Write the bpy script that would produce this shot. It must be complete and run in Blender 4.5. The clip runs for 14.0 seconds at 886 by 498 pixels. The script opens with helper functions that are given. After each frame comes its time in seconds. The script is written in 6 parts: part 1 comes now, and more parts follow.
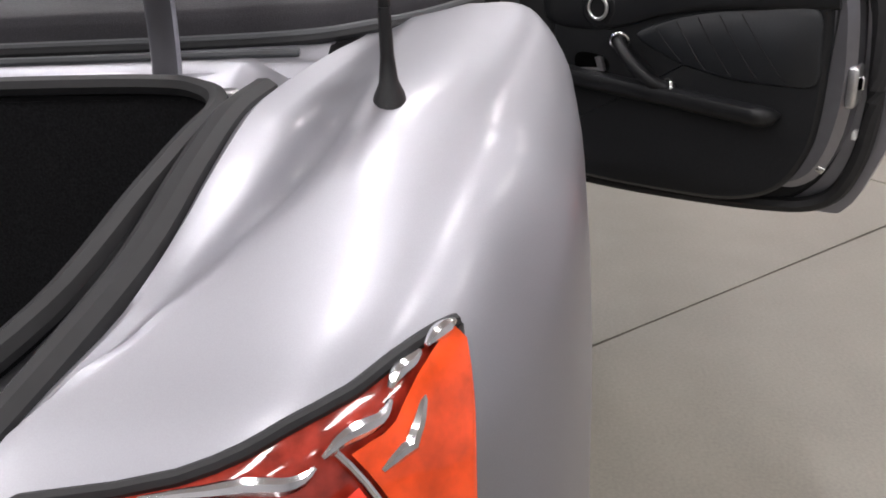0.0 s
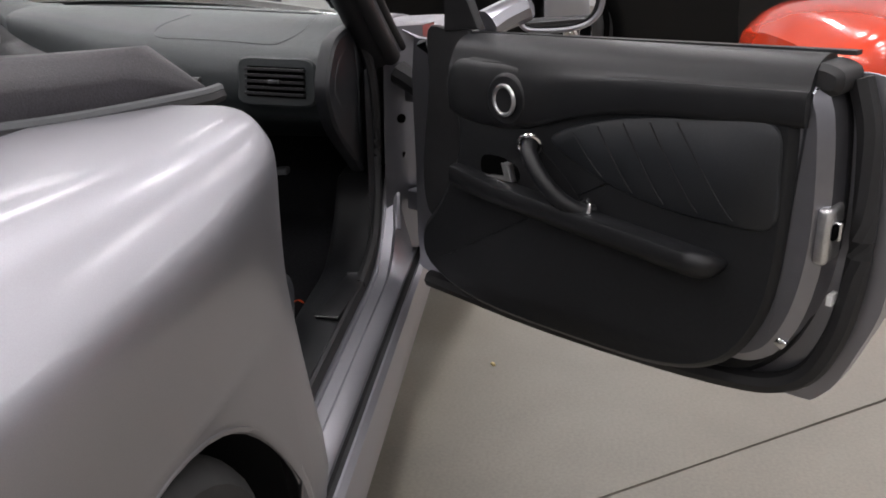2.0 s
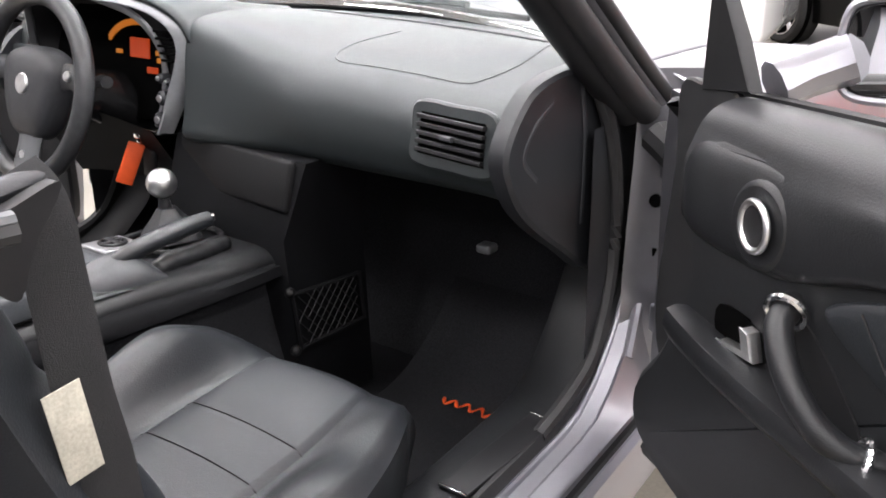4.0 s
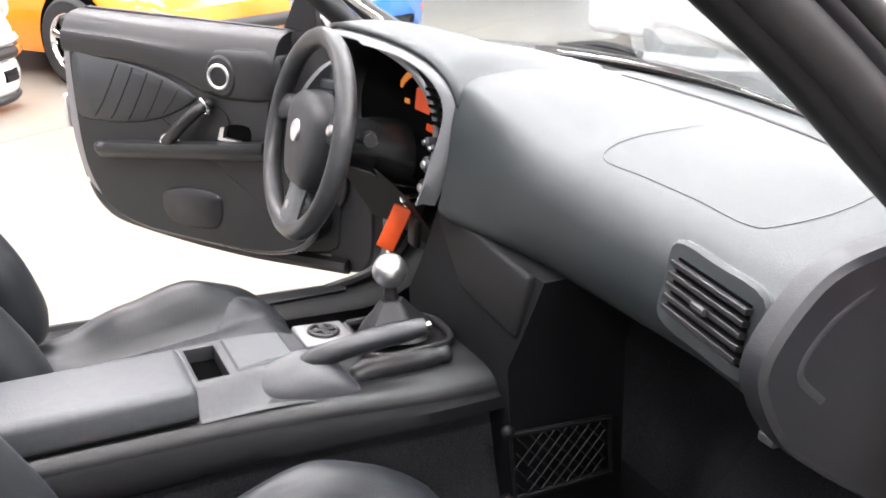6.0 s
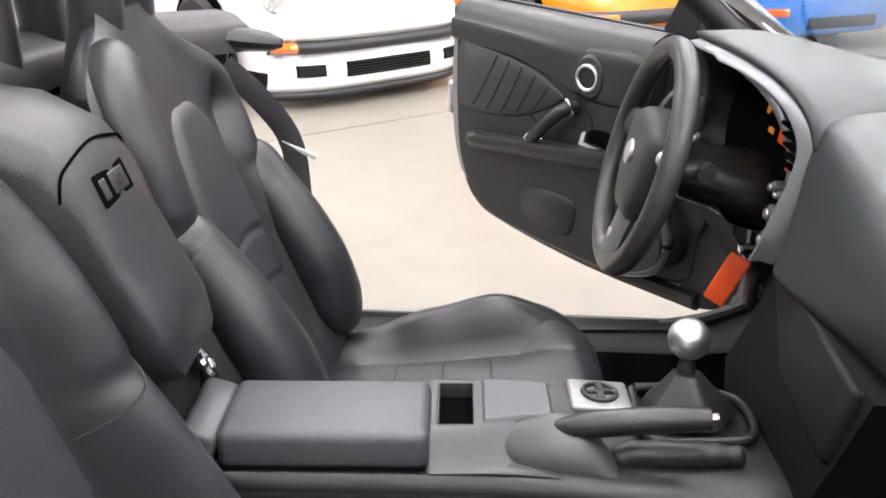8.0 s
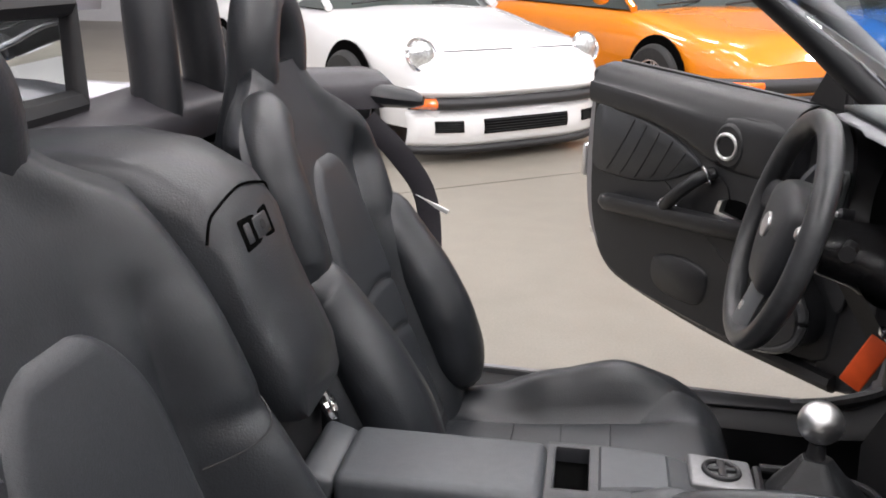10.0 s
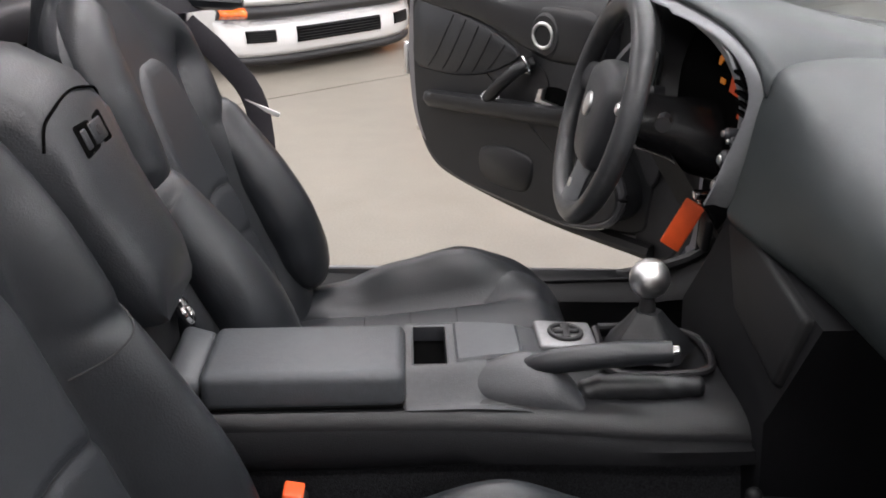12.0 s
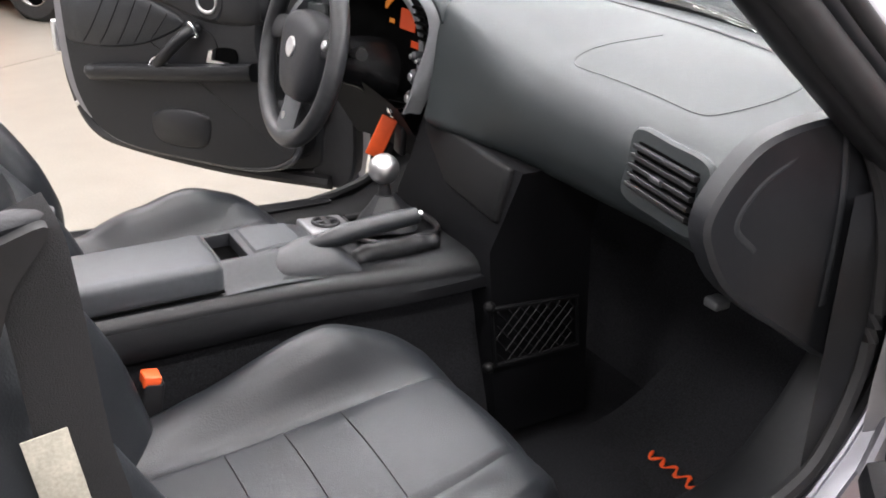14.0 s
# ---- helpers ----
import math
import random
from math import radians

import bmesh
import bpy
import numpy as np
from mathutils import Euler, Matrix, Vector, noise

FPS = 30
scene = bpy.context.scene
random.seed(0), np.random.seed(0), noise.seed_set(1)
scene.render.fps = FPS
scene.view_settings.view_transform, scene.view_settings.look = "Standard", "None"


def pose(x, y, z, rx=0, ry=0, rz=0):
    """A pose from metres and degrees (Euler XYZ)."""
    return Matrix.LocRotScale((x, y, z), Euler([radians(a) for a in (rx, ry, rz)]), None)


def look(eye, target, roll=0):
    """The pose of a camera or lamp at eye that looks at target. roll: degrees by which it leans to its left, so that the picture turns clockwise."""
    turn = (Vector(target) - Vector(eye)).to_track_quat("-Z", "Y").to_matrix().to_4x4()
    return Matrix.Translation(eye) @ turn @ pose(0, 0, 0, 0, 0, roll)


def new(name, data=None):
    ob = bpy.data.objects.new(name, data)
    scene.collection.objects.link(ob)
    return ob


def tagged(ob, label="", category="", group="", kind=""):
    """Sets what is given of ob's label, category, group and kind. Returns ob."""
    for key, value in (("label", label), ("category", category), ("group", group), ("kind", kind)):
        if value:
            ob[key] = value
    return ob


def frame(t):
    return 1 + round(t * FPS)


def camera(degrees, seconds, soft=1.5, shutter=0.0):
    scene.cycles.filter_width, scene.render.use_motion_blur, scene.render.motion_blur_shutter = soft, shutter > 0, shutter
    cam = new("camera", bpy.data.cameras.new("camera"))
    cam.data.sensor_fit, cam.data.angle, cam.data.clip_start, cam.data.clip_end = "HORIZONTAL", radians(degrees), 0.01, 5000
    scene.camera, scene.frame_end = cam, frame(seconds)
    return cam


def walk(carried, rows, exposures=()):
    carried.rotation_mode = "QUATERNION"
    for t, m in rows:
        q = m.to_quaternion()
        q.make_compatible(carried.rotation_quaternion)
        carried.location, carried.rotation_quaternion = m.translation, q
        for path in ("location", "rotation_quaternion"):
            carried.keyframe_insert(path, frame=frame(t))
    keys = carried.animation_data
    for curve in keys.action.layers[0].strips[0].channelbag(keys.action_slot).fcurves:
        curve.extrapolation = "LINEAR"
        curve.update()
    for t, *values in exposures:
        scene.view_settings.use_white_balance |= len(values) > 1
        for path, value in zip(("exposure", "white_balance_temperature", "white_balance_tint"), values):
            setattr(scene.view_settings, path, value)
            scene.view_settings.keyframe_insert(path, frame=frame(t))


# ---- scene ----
cam = camera(51.0, 14.0, soft=1.8)
PATH = [
    (0, (-1.317, -0.802, 1.179), (0.517, -0.659, 0.394), -2.8),
    (0.5, (-1.186, -0.923, 1.16), (0.65, -0.739, 0.387), -2.7),
    (1, (-1.032, -1.049, 1.143), (0.809, -0.808, 0.4), -1.9),
    (1.5, (-0.869, -1.142, 1.145), (0.998, -0.889, 0.473), -0.7),
    (2, (-0.696, -1.226, 1.143), (1.153, -0.883, 0.463), -0.9),
    (2.5, (-0.512, -1.289, 1.137), (1.272, -0.69, 0.459), -0.8),
    (3, (-0.354, -1.325, 1.129), (1.365, -0.558, 0.451), -0.4),
    (3.2, (-0.264, -1.334, 1.128), (1.424, -0.506, 0.447), -0.4),
    (5.3, (0.41, -1.285, 1.184), (1.501, 0.231, 0.47), 0.2),
    (5.5, (0.438, -1.258, 1.193), (1.485, 0.287, 0.474), 0.5),
    (6, (0.513, -1.194, 1.199), (1.343, 0.49, 0.511), 0.1),
    (6.5, (0.565, -1.151, 1.194), (1.148, 0.631, 0.496), 0.2),
    (7, (0.646, -1.098, 1.193), (1.107, 0.717, 0.49), 0.1),
    (7.5, (0.693, -1.063, 1.198), (0.981, 0.786, 0.49), -0.2),
    (8, (0.726, -1.039, 1.207), (0.693, 0.828, 0.491), -0.2),
    (8.5, (0.72, -1.04, 1.209), (0.423, 0.816, 0.525), 0.0),
    (8.7, (0.719, -1.048, 1.22), (0.325, 0.809, 0.59), -0.1),
    (10.8, (0.732, -1.051, 1.207), (0.49, 0.841, 0.605), 1.0),
    (11, (0.728, -1.052, 1.205), (0.501, 0.822, 0.544), 0.8),
    (11.5, (0.724, -1.067, 1.2), (0.601, 0.79, 0.467), 0.0),
    (12, (0.7, -1.087, 1.197), (0.773, 0.754, 0.418), -0.1),
    (12.5, (0.642, -1.118, 1.198), (0.942, 0.694, 0.408), 0.5),
    (13, (0.573, -1.173, 1.196), (1.083, 0.614, 0.455), 1.7),
    (13.5, (0.486, -1.246, 1.194), (1.189, 0.46, 0.423), 1.2),
    (14, (0.378, -1.346, 1.192), (1.272, 0.255, 0.394), 0.9),
]
EXPOSURES = [(0.0, -1.28), (0.5, -1.37), (1.5, -1.45), (3.2, -0.50), (5.3, 0.80), (6.5, 0.60), (8.0, 0.12), (8.7, -0.2), (10.8, -0.73), (12.0, -0.58), (13.0, -0.27), (14.0, 0.1)]
walk(cam, [(t, look(eye, target, roll)) for t, eye, target, roll in PATH], EXPOSURES)

# ---- world and lamps ----
world = bpy.data.worlds.new("world")
scene.world = world
world.use_nodes = True
world.node_tree.nodes["Background"].inputs[0].default_value = (0.9, 0.95, 1.0, 1)
world.node_tree.nodes["Background"].inputs[1].default_value = 0.05
ROOM = dict(x0=-9.0, x1=16.0, y0=-11.0, y1=15.0, h=5.2)


# ---- materials ----
def material(name, color, rough=0.5, metal=0.0, grain=0.0, grain_scale=60.0, bump=0.0, bump_scale=200.0, coat=0.0, spec=0.5,
             stain=0.0, stain_scale=3.0, emit=None, emit_power=0.0, trans=0.0):
    m = bpy.data.materials.new(name)
    m.use_nodes = True
    nt = m.node_tree
    b = nt.nodes["Principled BSDF"]
    b.inputs["Base Color"].default_value = (*color, 1)
    b.inputs["Roughness"].default_value = rough
    b.inputs["Metallic"].default_value = metal
    b.inputs["Coat Weight"].default_value = coat
    b.inputs["Coat Roughness"].default_value = 0.04
    b.inputs["Specular IOR Level"].default_value = spec
    b.inputs["Transmission Weight"].default_value = trans
    if emit:
        b.inputs["Emission Color"].default_value = (*emit, 1)
        b.inputs["Emission Strength"].default_value = emit_power
    co = nt.nodes.new("ShaderNodeTexCoord")
    src = None
    for amount, sc, detail in ((grain, grain_scale, 4.0), (stain, stain_scale, 6.0)):
        if amount <= 0:
            continue
        n = nt.nodes.new("ShaderNodeTexNoise")
        n.inputs["Scale"].default_value = sc
        n.inputs["Detail"].default_value = detail
        nt.links.new(co.outputs["Object"], n.inputs["Vector"])
        r = nt.nodes.new("ShaderNodeMapRange")
        r.inputs["From Min"].default_value, r.inputs["From Max"].default_value = 0.3, 0.7
        r.inputs["To Min"].default_value, r.inputs["To Max"].default_value = 1 - amount, 1 + amount
        nt.links.new(n.outputs["Fac"], r.inputs["Value"])
        mul = nt.nodes.new("ShaderNodeMix")
        mul.data_type, mul.blend_type = "RGBA", "MULTIPLY"
        mul.inputs["Factor"].default_value = 1.0
        if src is None:
            mul.inputs["A"].default_value = (*color, 1)
        else:
            nt.links.new(src, mul.inputs["A"])
        nt.links.new(r.outputs["Result"], mul.inputs["B"])
        src = mul.outputs["Result"]
        ro = nt.nodes.new("ShaderNodeMapRange")
        ro.inputs["To Min"].default_value, ro.inputs["To Max"].default_value = max(0.02, rough - 0.25 * amount), min(1, rough + 0.25 * amount)
        nt.links.new(n.outputs["Fac"], ro.inputs["Value"])
        nt.links.new(ro.outputs["Result"], b.inputs["Roughness"])
    if src is not None:
        nt.links.new(src, b.inputs["Base Color"])
    if bump > 0:
        n = nt.nodes.new("ShaderNodeTexNoise")
        n.inputs["Scale"].default_value = bump_scale
        n.inputs["Detail"].default_value = 3.0
        nt.links.new(co.outputs["Object"], n.inputs["Vector"])
        bp = nt.nodes.new("ShaderNodeBump")
        bp.inputs["Strength"].default_value = bump
        bp.inputs["Distance"].default_value = 0.002
        nt.links.new(n.outputs["Fac"], bp.inputs["Height"])
        nt.links.new(bp.outputs["Normal"], b.inputs["Normal"])
    return m


SILVER = material("silver metallic paint", (0.40, 0.40, 0.43), 0.47, 1.0, grain=0.03, grain_scale=900, coat=0.35, stain=0.02)
# Body silver again, toned darker so jambs and inner parts read as shaded
SILVER_SHADE = material("silver paint, shaded copy", (0.30, 0.30, 0.325), 0.30, 0.9, grain=0.04, grain_scale=40, stain=0.08)
SILVER.node_tree.nodes["Principled BSDF"].inputs["Coat IOR"].default_value = 1.5
SILVER.node_tree.nodes["Principled BSDF"].inputs["Coat Roughness"].default_value = 0.15
LEATHER = material("black leather", (0.0127, 0.0144, 0.0168), 0.37, grain=0.15, grain_scale=30, bump=0.25, bump_scale=420, stain=0.08)
DOOR_LEATHER = material("black door leather", (0.0105, 0.011, 0.0123), 0.42, grain=0.15, grain_scale=30, bump=0.2, bump_scale=420, stain=0.08, spec=0.4)
LEATHER_IN = material("black perforated leather", (0.0160, 0.0182, 0.0212), 0.43, grain=0.18, grain_scale=300, bump=0.3, bump_scale=600, stain=0.06)
VINYL = material("grey dash vinyl", (0.0165, 0.0210, 0.0222), 0.47, spec=0.50, grain=0.1, grain_scale=200, bump=0.25, bump_scale=700, stain=0.05)
PLASTIC = material("black grained plastic", (0.020, 0.021, 0.024), 0.46, grain=0.1, grain_scale=150, bump=0.2, bump_scale=600, stain=0.1)
PLASTIC_DK = material("black plastic", (0.009, 0.009, 0.010), 0.48, grain=0.1, grain_scale=100, spec=0.35)
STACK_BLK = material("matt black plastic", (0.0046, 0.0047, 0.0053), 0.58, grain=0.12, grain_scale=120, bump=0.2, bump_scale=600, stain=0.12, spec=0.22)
RIM_GREY = material("satin grey rim plastic", (0.22, 0.225, 0.235), 0.38, 0.4, grain=0.05, grain_scale=120, stain=0.06)
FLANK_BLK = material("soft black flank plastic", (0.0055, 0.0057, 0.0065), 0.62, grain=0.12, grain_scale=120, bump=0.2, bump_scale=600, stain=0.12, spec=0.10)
GREY_TRIM = material("grey satin plastic", (0.090, 0.094, 0.098), 0.48, 0.15, grain=0.05, grain_scale=120, stain=0.05)
DOOR_PL = material("black door plastic", (0.0115, 0.0122, 0.0135), 0.46, grain=0.15, grain_scale=150, bump=0.2, bump_scale=600, stain=0.1, spec=0.35)
END_BLK = material("black end panel plastic", (0.015, 0.016, 0.0185), 0.44, grain=0.12, grain_scale=150, bump=0.2, bump_scale=600, stain=0.1, spec=0.4)
CONSOLE_BLK = material("satin black console plastic", (0.0075, 0.0078, 0.0088), 0.40, grain=0.12, grain_scale=150, bump=0.2, bump_scale=600, stain=0.1, spec=0.38)
CONSOLE = material("dark grey console plastic", (0.032, 0.034, 0.037), 0.40, grain=0.1, grain_scale=150, bump=0.2, bump_scale=600, stain=0.1)
ARM_VINYL = material("dark grey console vinyl", (0.047, 0.051, 0.056), 0.44, grain=0.1, grain_scale=90, bump=0.2, bump_scale=450, stain=0.1)
BOOT_FELT = material("black boot felt", (0.014, 0.014, 0.015), 0.95, grain=0.4, grain_scale=300, bump=0.6, bump_scale=500, stain=0.2, spec=0.1)
RUBBER = material("black rubber", (0.015, 0.015, 0.016), 0.6, grain=0.2, grain_scale=60)
CARPET = material("black carpet", (0.019, 0.0195, 0.0215), 0.95, grain=0.5, grain_scale=350, bump=0.8, bump_scale=500, stain=0.25, spec=0.1)
CLOTH = material("black soft top vinyl", (0.034, 0.032, 0.037), 0.46, grain=0.2, grain_scale=400, bump=0.3, bump_scale=500, stain=0.2, stain_scale=5)
BELT = material("black belt webbing", (0.007, 0.007, 0.0078), 0.8, grain=0.3, grain_scale=700, bump=0.5, bump_scale=900, stain=0.1)
LABEL_CLOTH = material("pale label cloth", (0.42, 0.40, 0.33), 0.8, grain=0.15, grain_scale=300, stain=0.15, stain_scale=40)
CHROME = material("chrome", (0.85, 0.85, 0.86), 0.12, 1.0)
ALU = material("worn aluminium", (0.72, 0.72, 0.72), 0.32, 1.0, grain=0.1, grain_scale=80, bump=0.1)
SWITCH_PLATE = material("brushed grey plate", (0.20, 0.20, 0.205), 0.45, 0.7, grain=0.1, grain_scale=120, stain=0.1)
WHEEL_LEATHER = material("worn black wheel leather", (0.030, 0.031, 0.033), 0.34, grain=0.2, grain_scale=60, bump=0.15, bump_scale=420, stain=0.3, stain_scale=14)
GLOSS_BLK = material("polished black plastic", (0.012, 0.0122, 0.013), 0.24, grain=0.1, grain_scale=120, stain=0.12, spec=0.55)
# Glossy door trim edge, its grey raised above the trim to carry the sheen
EDGE_SHEEN = material("dark trim edge, lighter for sheen", (0.050, 0.051, 0.054), 0.26, grain=0.08, grain_scale=90, stain=0.1)
# Near-black without gloss, mostly painting in the shade of holes and slots
VOID = material("dark recess", (0.003, 0.003, 0.003), 1.0, spec=0.0)
GLASS = material("clear glass", (0.93, 0.97, 0.95), 0.0, trans=1.0)
MIRROR = material("mirror glass", (0.9, 0.9, 0.9), 0.01, 1.0)
TYRE = material("tyre rubber", (0.02, 0.02, 0.02), 0.75, grain=0.2, grain_scale=40, stain=0.2)
CONCRETE = None
RED_LENS = material("red lamp lens", (0.80, 0.045, 0.020), 0.10, coat=1.0, grain=0.35, grain_scale=45, stain=0.3, stain_scale=14)
AMBER = material("amber lens", (0.95, 0.17, 0.016), 0.12, coat=1.0, grain=0.25, grain_scale=40)
TAG_RED = material("orange tag plastic", (0.80, 0.10, 0.02), 0.5, grain=0.05)
WHITE_TXT = material("white print", (0.75, 0.75, 0.73), 0.6)
GLOW = material("orange display glow", (0.1, 0.01, 0.0), 0.5, emit=(1.0, 0.10, 0.01), emit_power=0.28)
GLOW_Y = material("amber display glow", (0.1, 0.05, 0.0), 0.5, emit=(1.0, 0.28, 0.02), emit_power=0.35)


# ---- mesh helpers ----
def finish(name, bm, mat, parent=None, label="", smooth=35):
    me = bpy.data.meshes.new(name)
    bmesh.ops.recalc_face_normals(bm, faces=bm.faces)
    bm.to_mesh(me)
    bm.free()
    if smooth:
        for p in me.polygons:
            p.use_smooth = True
        me.set_sharp_from_angle(angle=radians(smooth))
    me.materials.append(mat)
    ob = new(name, me)
    if parent:
        ob.parent = parent
    if label:
        ob["label"] = label
    return ob


def part(name, bm, mat, parent, label="", smooth=35):
    return finish(name, bm, mat, parent, label, smooth)


def thing(name, label, category, at=(0, 0, 0), group="", kind=""):
    e = new(name)
    e.empty_display_size = 0.1
    e.location = at
    return tagged(e, label, category, group, kind)


def lofted(rings, closed=True, caps=True, bm=None):
    bm = bm or bmesh.new()
    vs = [[bm.verts.new(p) for p in r] for r in rings]
    n = len(rings[0])
    for a, b in zip(vs, vs[1:]):
        for i in range(n if closed else n - 1):
            j = (i + 1) % n
            bm.faces.new((a[i], a[j], b[j], b[i]))
    if caps and closed:
        bm.faces.new(vs[0][::-1])
        bm.faces.new(vs[-1])
    return bm


def grid(f, nu, nv, bm=None):
    bm = bm or bmesh.new()
    vs = [[bm.verts.new(f(i / nu, j / nv)) for j in range(nv + 1)] for i in range(nu + 1)]
    for i in range(nu):
        for j in range(nv):
            bm.faces.new((vs[i][j], vs[i + 1][j], vs[i + 1][j + 1], vs[i][j + 1]))
    return bm


def thicken(ob, t, offset=-1):
    m = ob.modifiers.new("thickness", "SOLIDIFY")
    m.thickness, m.offset = t, offset
    return ob


def rounded_box(size, r, m=None, bm=None, seg=3):
    bm = bm or bmesh.new()
    tmp = bmesh.new()
    bmesh.ops.create_cube(tmp, size=1.0)
    bmesh.ops.scale(tmp, vec=size, verts=tmp.verts)
    if r > 0:
        bmesh.ops.bevel(tmp, geom=list(tmp.edges), offset=r, segments=seg, affect="EDGES", profile=0.5)
    tmp.transform(m or Matrix())
    add(bm, tmp)
    return bm


def add(bm, other):
    mp = {v: bm.verts.new(v.co) for v in other.verts}
    for f in other.faces:
        bm.faces.new([mp[v] for v in f.verts])
    other.free()


def box(c, size, r=0.004, rx=0, ry=0, rz=0, bm=None, seg=3):
    return rounded_box(size, r, pose(*c, rx, ry, rz), bm, seg)


def curve(pts, n=8):
    """Catmull-Rom through the points."""
    p = [Vector(q) for q in pts]
    p = [2 * p[0] - p[1]] + p + [2 * p[-1] - p[-2]]
    out = []
    for i in range(1, len(p) - 2):
        a, b, c, d = p[i - 1:i + 3]
        for k in range(n):
            t = k / n
            out.append(0.5 * ((2 * b) + (c - a) * t + (2 * a - 5 * b + 4 * c - d) * t * t + (3 * b - a - 3 * c + d) * t ** 3))
    out.append(p[-2])
    return out


def tube(pts, r, n=10, bm=None, closed=False, flat=1.0, up=(0, 0, 1)):
    pts = [Vector(p) for p in pts]
    up = Vector(up)
    k = len(pts)
    rings = []
    for i, p in enumerate(pts):
        a, b = (pts[i - 1], pts[(i + 1) % k]) if closed else (pts[max(0, i - 1)], pts[min(k - 1, i + 1)])
        d = (b - a).normalized()
        s = d.cross(up)
        if s.length < 1e-4:
            s = d.cross(Vector((1, 0.01, 0)))
        s.normalize()
        w = s.cross(d)
        rr = r[i] if isinstance(r, (list, tuple)) else r
        rings.append([p + s * (rr * math.cos(2 * math.pi * j / n)) + w * (rr * flat * math.sin(2 * math.pi * j / n)) for j in range(n)])
    if closed:
        rings.append(rings[0])
        bm2 = lofted(rings, caps=False)
        bmesh.ops.remove_doubles(bm2, verts=bm2.verts, dist=1e-6)
    else:
        bm2 = lofted(rings)
    if bm is None:
        return bm2
    add(bm, bm2)
    return bm


def slab(outline, depth, place, r=0.0):
    """A plate: outline in (a, b), from 0 to depth along c; place maps (a, b, c) to the world."""
    bm = bmesh.new()
    n = len(outline)
    if r > 0:
        c = sum((Vector(p) for p in outline), Vector((0, 0))) / n
        inner = []
        for i in range(n):
            p, a, b = Vector(outline[i]), Vector(outline[i - 1]), Vector(outline[(i + 1) % n])
            t = (b - a).normalized()
            nn = Vector((t.y, -t.x))
            if nn.dot(c - p) < 0:
                nn = -nn
            inner.append(p + nn * r)
        rings = [[place(p[0], p[1], 0) for p in outline], [place(p[0], p[1], depth - r) for p in outline],
                 [place(*(Vector(p) * 0.3 + q * 0.7), depth - r * 0.3) for p, q in zip(outline, inner)],
                 [place(q[0], q[1], depth) for q in inner]]
    else:
        rings = [[place(p[0], p[1], 0) for p in outline], [place(p[0], p[1], depth) for p in outline]]
    return lofted(rings, bm=bm)


def smooth_outline(pts, n=5):
    """A closed smooth outline through (a, b) points."""
    k = len(pts)
    out = []
    for i in range(k):
        a, b, c, d = (Vector(pts[(i + j) % k]) for j in (-1, 0, 1, 2))
        for q in range(n):
            t = q / n
            out.append(0.5 * ((2 * b) + (c - a) * t + (2 * a - 5 * b + 4 * c - d) * t * t + (3 * b - a - 3 * c + d) * t ** 3))
    return [(p.x, p.y) for p in out]


def ring(c, normal, R, r, n=32, m=10, bm=None):
    z = Vector(normal).normalized()
    x = z.orthogonal().normalized()
    y = z.cross(x)
    c = Vector(c)
    return tube([c + x * R * math.cos(2 * math.pi * i / n) + y * R * math.sin(2 * math.pi * i / n) for i in range(n)], r, m, bm, True, up=z)


def disc(c, normal, R, depth, n=28, bm=None, bevel=0.0):
    z = Vector(normal).normalized()
    x = z.orthogonal().normalized()
    y = z.cross(x)
    c = Vector(c)
    prof = [(R, 0), (R, depth - bevel), (R - bevel, depth)] if bevel else [(R, 0), (R, depth)]
    b2 = lofted([[c + z * h + (x * math.cos(2 * math.pi * i / n) + y * math.sin(2 * math.pi * i / n)) * q for i in range(n)] for q, h in prof])
    if bm is None:
        return b2
    add(bm, b2)
    return bm


def ball(c, R, bm=None, sx=1, sy=1, sz=1, u=20, v=14):
    t = bmesh.new()
    bmesh.ops.create_uvsphere(t, u_segments=u, v_segments=v, radius=R)
    bmesh.ops.scale(t, vec=(sx, sy, sz), verts=t.verts)
    bmesh.ops.translate(t, vec=c, verts=t.verts)
    if bm is None:
        return t
    add(bm, t)
    return bm


def lerp_table(tab, x):
    """Smooth monotone curve through the (x, value) pairs."""
    n = len(tab)
    if x <= tab[0][0]:
        return tab[0][1]
    if x >= tab[-1][0]:
        return tab[-1][1]
    i = 0
    while tab[i + 1][0] < x:
        i += 1
    d = [(tab[j + 1][1] - tab[j][1]) / (tab[j + 1][0] - tab[j][0]) for j in range(max(0, i - 1), min(n - 1, i + 2))]
    k = i - max(0, i - 1)

    def slope(a, b):
        return 0.0 if a * b <= 0 else 2 * a * b / (a + b)
    m0 = slope(d[k - 1], d[k]) if i > 0 else d[k]
    m1 = slope(d[k], d[k + 1]) if i < n - 2 else d[k]
    (xa, va), (xb, vb) = tab[i], tab[i + 1]
    h = xb - xa
    t = (x - xa) / h
    return (2 * t ** 3 - 3 * t * t + 1) * va + (t ** 3 - 2 * t * t + t) * h * m0 + (3 * t * t - 2 * t ** 3) * vb + (t ** 3 - t * t) * h * m1


